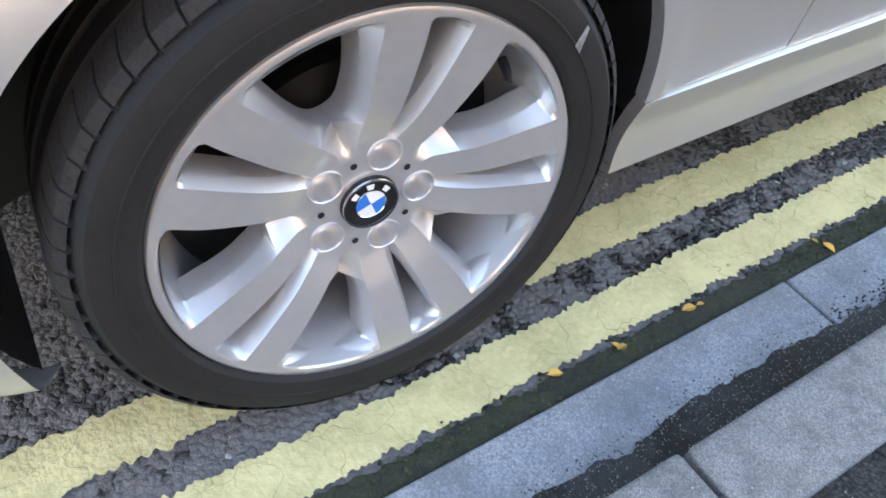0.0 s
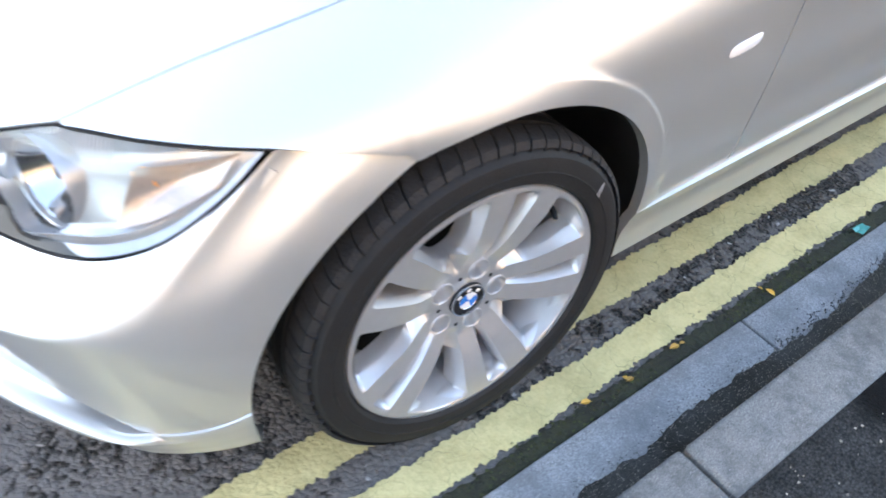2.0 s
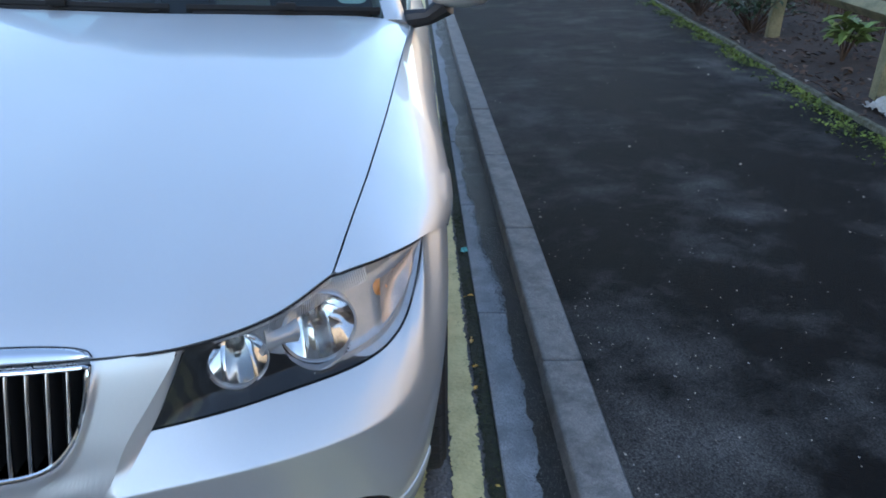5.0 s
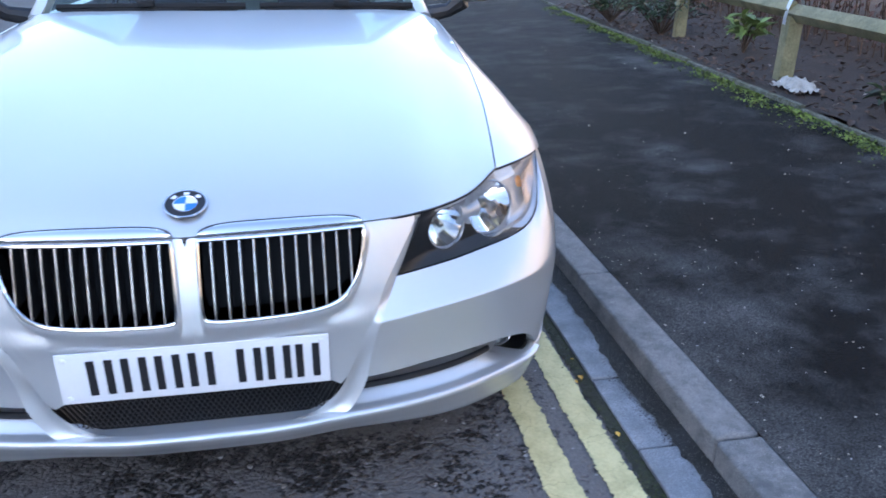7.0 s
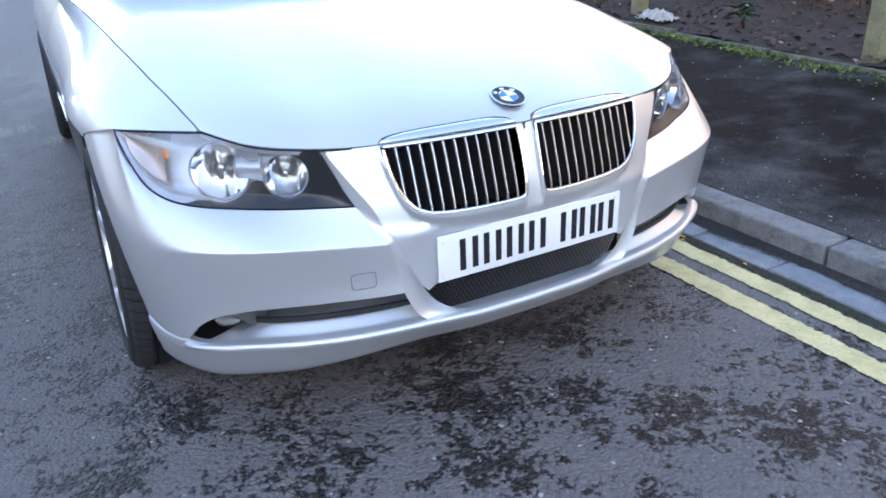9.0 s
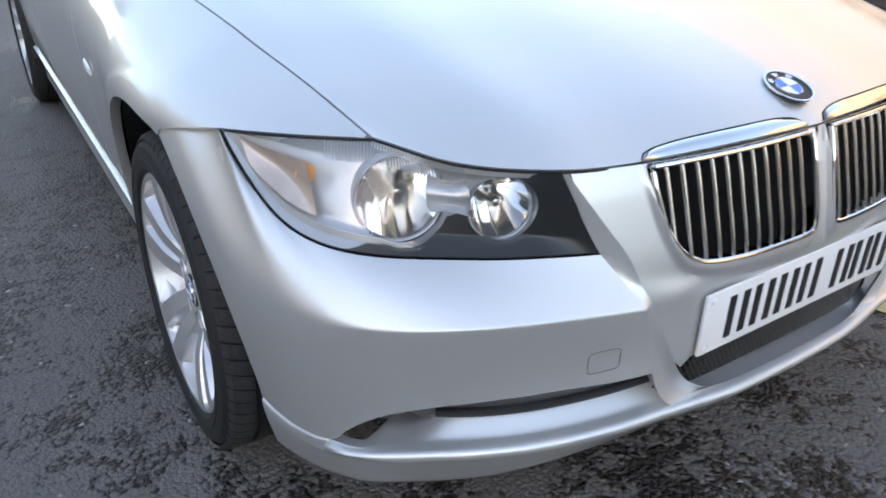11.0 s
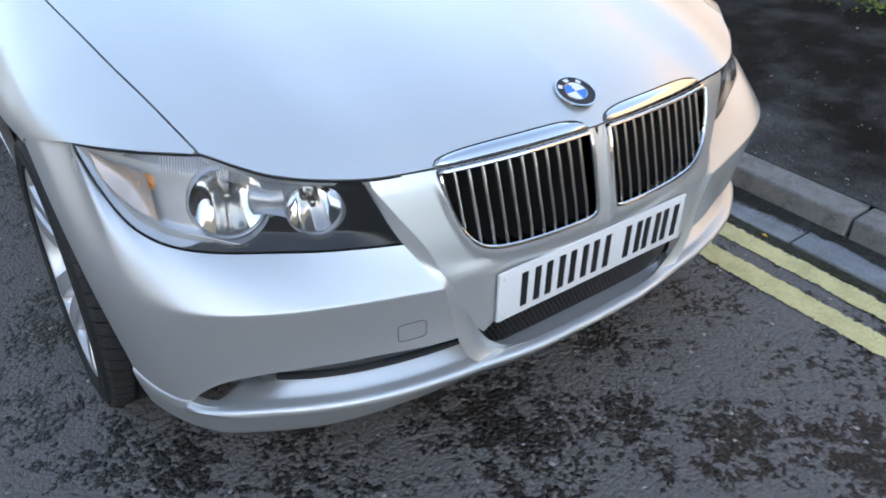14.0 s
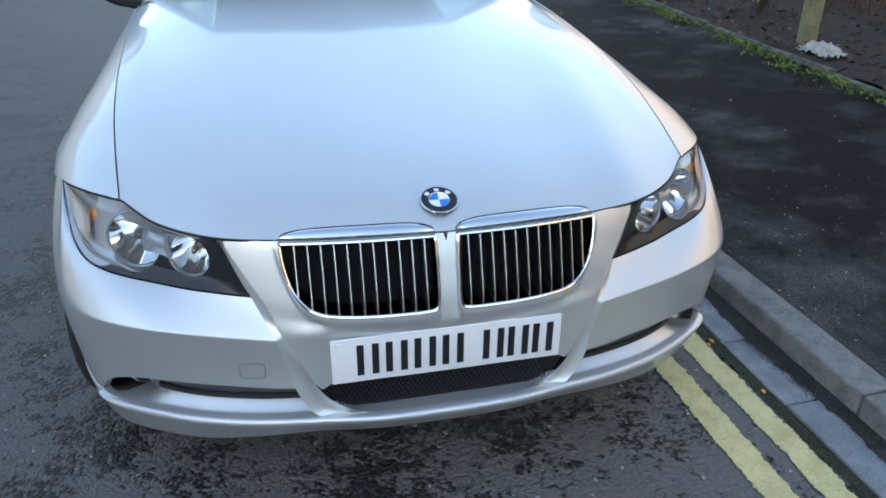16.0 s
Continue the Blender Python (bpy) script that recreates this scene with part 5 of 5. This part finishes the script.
edging = thing("path_edging", "thin weathered concrete edging along the footway", "edging", kind="structure")
strip = Build().box((-0.02, 0, -0.1), (0.02, 0.905, 0.03), 0.006, jitter=0.002).mesh("edging_strip", 60)
for k in range(30):
    y0 = -8 + 0.92 * k
    ob = part("edging_strip", strip, EDGING, edging)
    ob.matrix_local = Matrix.Translation((edging_x(y0), y0, footway_z(edging_x(y0)) + random.uniform(-0.01, 0.006))) @ Matrix.Rotation(-math.atan(0.09) + random.uniform(-0.012, 0.012), 4, "Z")

fence = thing("post_fence", "weathered greenish timber rail fence with square posts", "fence")
METAL = material("galvanised_strap", (0.42, 0.46, 0.52), 0.4, 0.7, vary=0.2, scale=20)
for y0 in (-4.25, -1.85, 0.55, 2.95, 5.35, 7.75, 10.15):
    x0 = 3.33 + 0.155 * y0
    z0 = bed_z(x0, y0)
    turn = Matrix.Rotation(-math.atan(0.155), 4, "Z")
    b = Build().box((-0.055, -0.055, -0.15), (0.055, 0.055, 0.46), 0.008, Matrix.Translation((x0, y0, z0)) @ turn, 0.004)
    post = part("post", b, WOOD, fence)
    b = Build().box((-0.045, 0.0, -0.045), (0.045, 2.425, 0.045), 0.007, Matrix.Translation((x0, y0, z0 + 0.50)) @ turn @ Matrix.Rotation(radians(45), 4, "Y"), 0.003)
    part("rail", b, WOOD, fence, "moss-tinged square rail")
    b = Build().grid(lambda u, v: (0.066 * math.copysign(abs(math.cos(math.pi * u)) ** 0.6, math.cos(math.pi * u)), lerp(-0.025, 0.025, v), 0.40 + 0.19 * math.sin(math.pi * u)), 12, 1)
    mm = Matrix.Translation((x0, y0, z0)) @ turn
    b.v = [tuple(mm @ Vector(p)) for p in b.v]
    part("strap", b, METAL, post, "grey metal strap over the rail")


def leaf_into(b, p, size, yaw, pitch, width=0.5, curl=0.2):
    """A leaf of six faces, folded on its midrib."""
    m = Matrix.Translation(p) @ Matrix.Rotation(yaw, 4, "Z") @ Matrix.Rotation(pitch, 4, "X")
    k = len(b.v)
    for t, w in ((0, 0.05), (0.3, 0.8), (0.65, 0.9), (1, 0.05)):
        drop = -curl * t * t
        for sx in (-1, 0, 1):
            b.v.append(tuple(m @ Vector((sx * w * width * size / 2, t * size, (drop + 0.15 * abs(sx) * w) * size))))
    for i in range(3):
        for j in range(2):
            a = k + 3 * i + j
            b.f.append((a, a + 1, a + 4, a + 3))


def leaf_material(name, base, dark, rough=0.5):
    m = material(name, base, rough, dark=dark, scale=5, amount=0.5)
    n, link = m.node_tree.nodes, m.node_tree.links.new
    geo, hsv, rng = n.new("ShaderNodeNewGeometry"), n.new("ShaderNodeHueSaturation"), n.new("ShaderNodeMapRange")
    rng.inputs[3].default_value, rng.inputs[4].default_value = 0.5, 1.5
    old = n["Principled BSDF"].inputs["Base Color"].links[0].from_socket
    link(geo.outputs["Random Per Island"], rng.inputs[0]), link(rng.outputs[0], hsv.inputs["Value"])
    link(old, hsv.inputs["Color"]), link(hsv.outputs[0], n["Principled BSDF"].inputs["Base Color"])
    return m


DEAD = leaf_material("dead_leaves", (0.095, 0.058, 0.036), (0.040, 0.025, 0.016), 0.8)
PALE = leaf_material("pale_litter", (0.38, 0.34, 0.28), (0.2, 0.17, 0.13), 0.8)
GREEN = leaf_material("green_leaves", (0.21, 0.30, 0.085), (0.11, 0.17, 0.045), 0.4)
DEEP = leaf_material("dark_leaves", (0.045, 0.085, 0.035), (0.02, 0.045, 0.02), 0.35)
MOSSY = leaf_material("bright_moss", (0.13, 0.17, 0.03), (0.06, 0.09, 0.015), 0.9)
HEDGE = leaf_material("brown_hedge_leaves", (0.10, 0.045, 0.032), (0.04, 0.019, 0.014), 0.8)

# dead leaves and pale scraps on the bed
for name, mat, count, size, label in (("leaf_litter", DEAD, 2600, 0.06, "brown dead leaves scattered over the soil"), ("pale_litter", PALE, 140, 0.045, "pale dry scraps and chips on the soil")):
    b = Build()
    for k in range(count):
        y = random.uniform(-2.5, 9)
        x = edging_x(y) + 0.03 + random.random() ** 1.3 * 1.9
        leaf_into(b, (x, y, bed_z(x, y) + random.uniform(0.004, 0.03)), size * random.uniform(0.4, 1.3), random.uniform(0, 6.3), random.uniform(-0.5, 0.5), random.uniform(0.4, 0.9), random.uniform(-0.3, 0.4))
    tagged(part(name, b, mat, smooth=0), label, "leaf litter", kind="stuff")
# moss tufts on the footway beside the edging
b = Build()
for k in range(9000):
    y = random.uniform(-2.5, 9)
    d = abs(random.gauss(0, 0.10))
    if noise.noise((y * 2.3, d * 6, 5)) + 0.25 - d * 1.6 < random.uniform(-0.25, 0.35):
        continue
    x = edging_x(y) - 0.025 - d
    leaf_into(b, (x, y, footway_z(x)), random.uniform(0.010, 0.026), random.uniform(0, 6.3), random.uniform(0.3, 1.2), 0.9, 0.3)
tagged(part("edge_moss", b, MOSSY, smooth=0), "bright green moss growing along the footway edge", "moss", kind="stuff")
# moss and grit in the joint by the kerb
b = Build()
for k in range(4200):
    y = random.uniform(-2.2, 3.5)
    if noise.noise((y * 3.1, 2, 5)) < random.uniform(-0.3, 0.5):
        continue
    x = 1.018 + random.gauss(0, 0.012)
    leaf_into(b, (x, y, 0.004), random.uniform(0.004, 0.009), random.uniform(0, 6.3), random.uniform(0.2, 1.2), 0.9, 0.3)
tagged(part("joint_moss", b, leaf_material("dark_moss", (0.045, 0.052, 0.016), (0.022, 0.026, 0.010), 0.95), smooth=0), "dark moss in the joint beside the gutter", "moss", kind="stuff")


def shrub(name, x, y, count, leaf, spread, height, mat, label, stems=9, upright=0.9):
    z = bed_z(x, y)
    ob = thing(name, label, "plant", at=Matrix.Translation((x, y, z)))
    st, lv = Build(), Build()
    per = max(count // stems, 1)
    for k in range(stems):
        a, r = random.uniform(0, 6.28), random.random() ** 0.5 * spread
        tip = Vector((r * math.cos(a), r * math.sin(a), height * random.uniform(0.5, 1)))
        st.tube([Vector((0, 0, -0.02)), tip * 0.5 + Vector((0, 0, height * 0.12)), tip], [0.008, 0.006, 0.003], 5)
        for q in range(per):
            t = lerp(0.35, 1.0, (q + random.random()) / per)
            p = tip * t + Vector((0, 0, height * 0.24 * t * (1 - t) * 2))
            leaf_into(lv, p, leaf * random.uniform(0.6, 1.15), a + random.uniform(-2.2, 2.2), random.uniform(-0.2, upright), 0.42, random.uniform(0.1, 0.5))
    part("stem", st, DEAD, ob)
    part("foliage", lv, mat, ob)
    return ob


shrub("broadleaf_plant", 4.12, 4.05, 56, 0.18, 0.20, 0.36, GREEN, "young bright green broad-leaved plant in the soil bed", 7, 1.0)
shrub("ivy_bush", 4.05, 5.55, 420, 0.09, 0.55, 0.42, DEEP, "low dark green leafy bush round a fence post", 30)
shrub("ivy_bush", 3.95, 6.7, 300, 0.09, 0.5, 0.38, DEEP, "low dark green leafy bush beside the footway", 24)
shrub("broadleaf_plant", 3.70, 1.75, 22, 0.13, 0.14, 0.2, DEEP, "small dark leafy plant in the soil bed", 5)

# crumpled pale cloth by the post
b = Build()
b.grid(lambda u, v: (3.66 + 0.11 * (2 * u - 1), 2.60 + 0.17 * (2 * v - 1), bed_z(3.66, 2.6) + 0.01 + 0.05 * abs(noise.noise((u * 4, v * 5, 1))) + 0.05 * max(0, 1 - (2 * u - 1) ** 2 - (2 * v - 1) ** 2) + 0.02 * noise.noise((u * 11, v * 9, 4))), 26, 30)
tagged(part("crumpled_cloth", b, material("dirty_cloth", (0.42, 0.41, 0.37), 0.9, dark=(0.22, 0.21, 0.18), scale=14), smooth=20), "crumpled dirty white cloth lying by the fence post", "cloth")
# a teal scrap in the gutter
b = Build().grid(lambda u, v: (1.02 + 0.016 * (2 * u - 1) * (1 - 0.3 * v), 1.13 + 0.022 * (2 * v - 1), 0.016 + 0.006 * noise.noise((u * 3, v * 3, 0)) + 0.006 * u), 6, 6)
tagged(part("plastic_scrap", b, material("teal_plastic", (0.05, 0.36, 0.32), 0.4, vary=0.2), smooth=30), "small teal plastic scrap lying on the gutter", "litter")
# yellow autumn leaf flakes on the dark joint
b = Build()
for k in range(11):
    y = random.uniform(-0.6, 0.9)
    leaf_into(b, (1.0 + random.uniform(-0.012, 0.012), y, 0.008), random.uniform(0.012, 0.026), random.uniform(0, 6.3), 0.1, 0.6, 0.1)
tagged(part("leaf_flakes", b, leaf_material("yellow_flakes", (0.55, 0.32, 0.05), (0.4, 0.2, 0.03)), smooth=0), "small yellow leaf flakes beside the painted line", "leaf litter", kind="stuff")
# small pale chips on road and footway
b = Build()
for k in range(110):
    if k % 2:
        x, y = random.uniform(1.35, 3.1), random.uniform(-2, 6)
        z = footway_z(x)
    else:
        x, y, z = random.uniform(-2.5, 0.7), random.uniform(-2.6, 1.5), 0
    r = 0.0015 + 0.0045 * random.random() ** 2.5
    b.box((x - r, y - r * random.uniform(0.6, 1.5), z), (x + r, y + r, z + r * 1.2), 0, None, r * 0.5)
for k in range(440):
    x, y = 1.325 + 0.95 * random.random() ** 1.8, random.uniform(-2.0, 4.0) if k % 2 else random.uniform(-1.4, 0.6)
    if noise.noise((x * 2, y * 1.3, 8)) < random.uniform(-0.5, 0.4):
        continue
    r = random.uniform(0.0008, 0.0021)
    b.box((x - r, y - r * random.uniform(0.6, 1.5), footway_z(x)), (x + r, y + r, footway_z(x) + r * 1.2), 0, None, r * 0.5)
tagged(part("stone_chips", b, PALE, smooth=0), "pale stone chips scattered on the tarmac", "gravel", kind="stuff")

# brown winter hedge behind the rail
b, tw = Build(), Build()
for k in range(14000):
    y = random.uniform(-4, 12)
    x = 4.35 + 0.155 * y + random.random() ** 1.5 * 0.9
    z = bed_z(x, y) + random.random() ** 0.8 * 1.5
    leaf_into(b, (x, y, z), random.uniform(0.03, 0.075), random.uniform(0, 6.3), random.uniform(-1.2, 1.2), 0.6, 0.3)
for k in range(500):
    y = random.uniform(-4, 12)
    x = 4.3 + 0.155 * y + random.random() * 0.7
    z = bed_z(x, y)
    tw.tube([(x, y, z - 0.05), (x + random.uniform(-0.15, 0.1), y + random.uniform(-0.15, 0.15), z + 0.6), (x + random.uniform(-0.25, 0.2), y + random.uniform(-0.3, 0.3), z + random.uniform(0.9, 1.5))], [0.008, 0.006, 0.002], 4, False)
hedge = thing("hedge", "brown winter hedge of dry leaves and twigs behind the rail", "hedge")
part("hedge_foliage", b, HEDGE, hedge, smooth=0)
part("twig_tangle", tw, DEAD, hedge)

# unseen house walls added round the street: block the low sun, tint reflections
BRICK = material("far_brick", (0.40, 0.335, 0.255), 0.9, dark=(0.27, 0.22, 0.165), scale=1.2)
# pale cream puts a sunlit front's warmth into the colour of a shaded wall
SUNLIT_CREAM = material("sunlit_cream", (0.64, 0.55, 0.42), 0.9, dark=(0.54, 0.45, 0.34), scale=1.2)
house = part("unseen_wall", Build().box((-14.5, -30, 0), (-14, 46, 7.5)), SUNLIT_CREAM)
tagged(house, "unseen cream wall added across the road to block the sun and warm reflections", "wall", kind="structure")
house = part("unseen_wall", Build().box((17, -30, 0), (17.5, 46, 10.5)), BRICK)
tagged(house, "unseen brick wall added behind the hedge for warm reflections", "wall", kind="structure")
for y0, label in ((-30, "unseen brick wall added at the end of the street to dim horizon reflections"), (46, "unseen brick wall added far along the street to dim horizon reflections")):
    house = part("unseen_wall", Build().box((-14, y0, 0), (17, y0 + 0.5, 4.0)), BRICK)
    tagged(house, label, "wall", kind="structure")
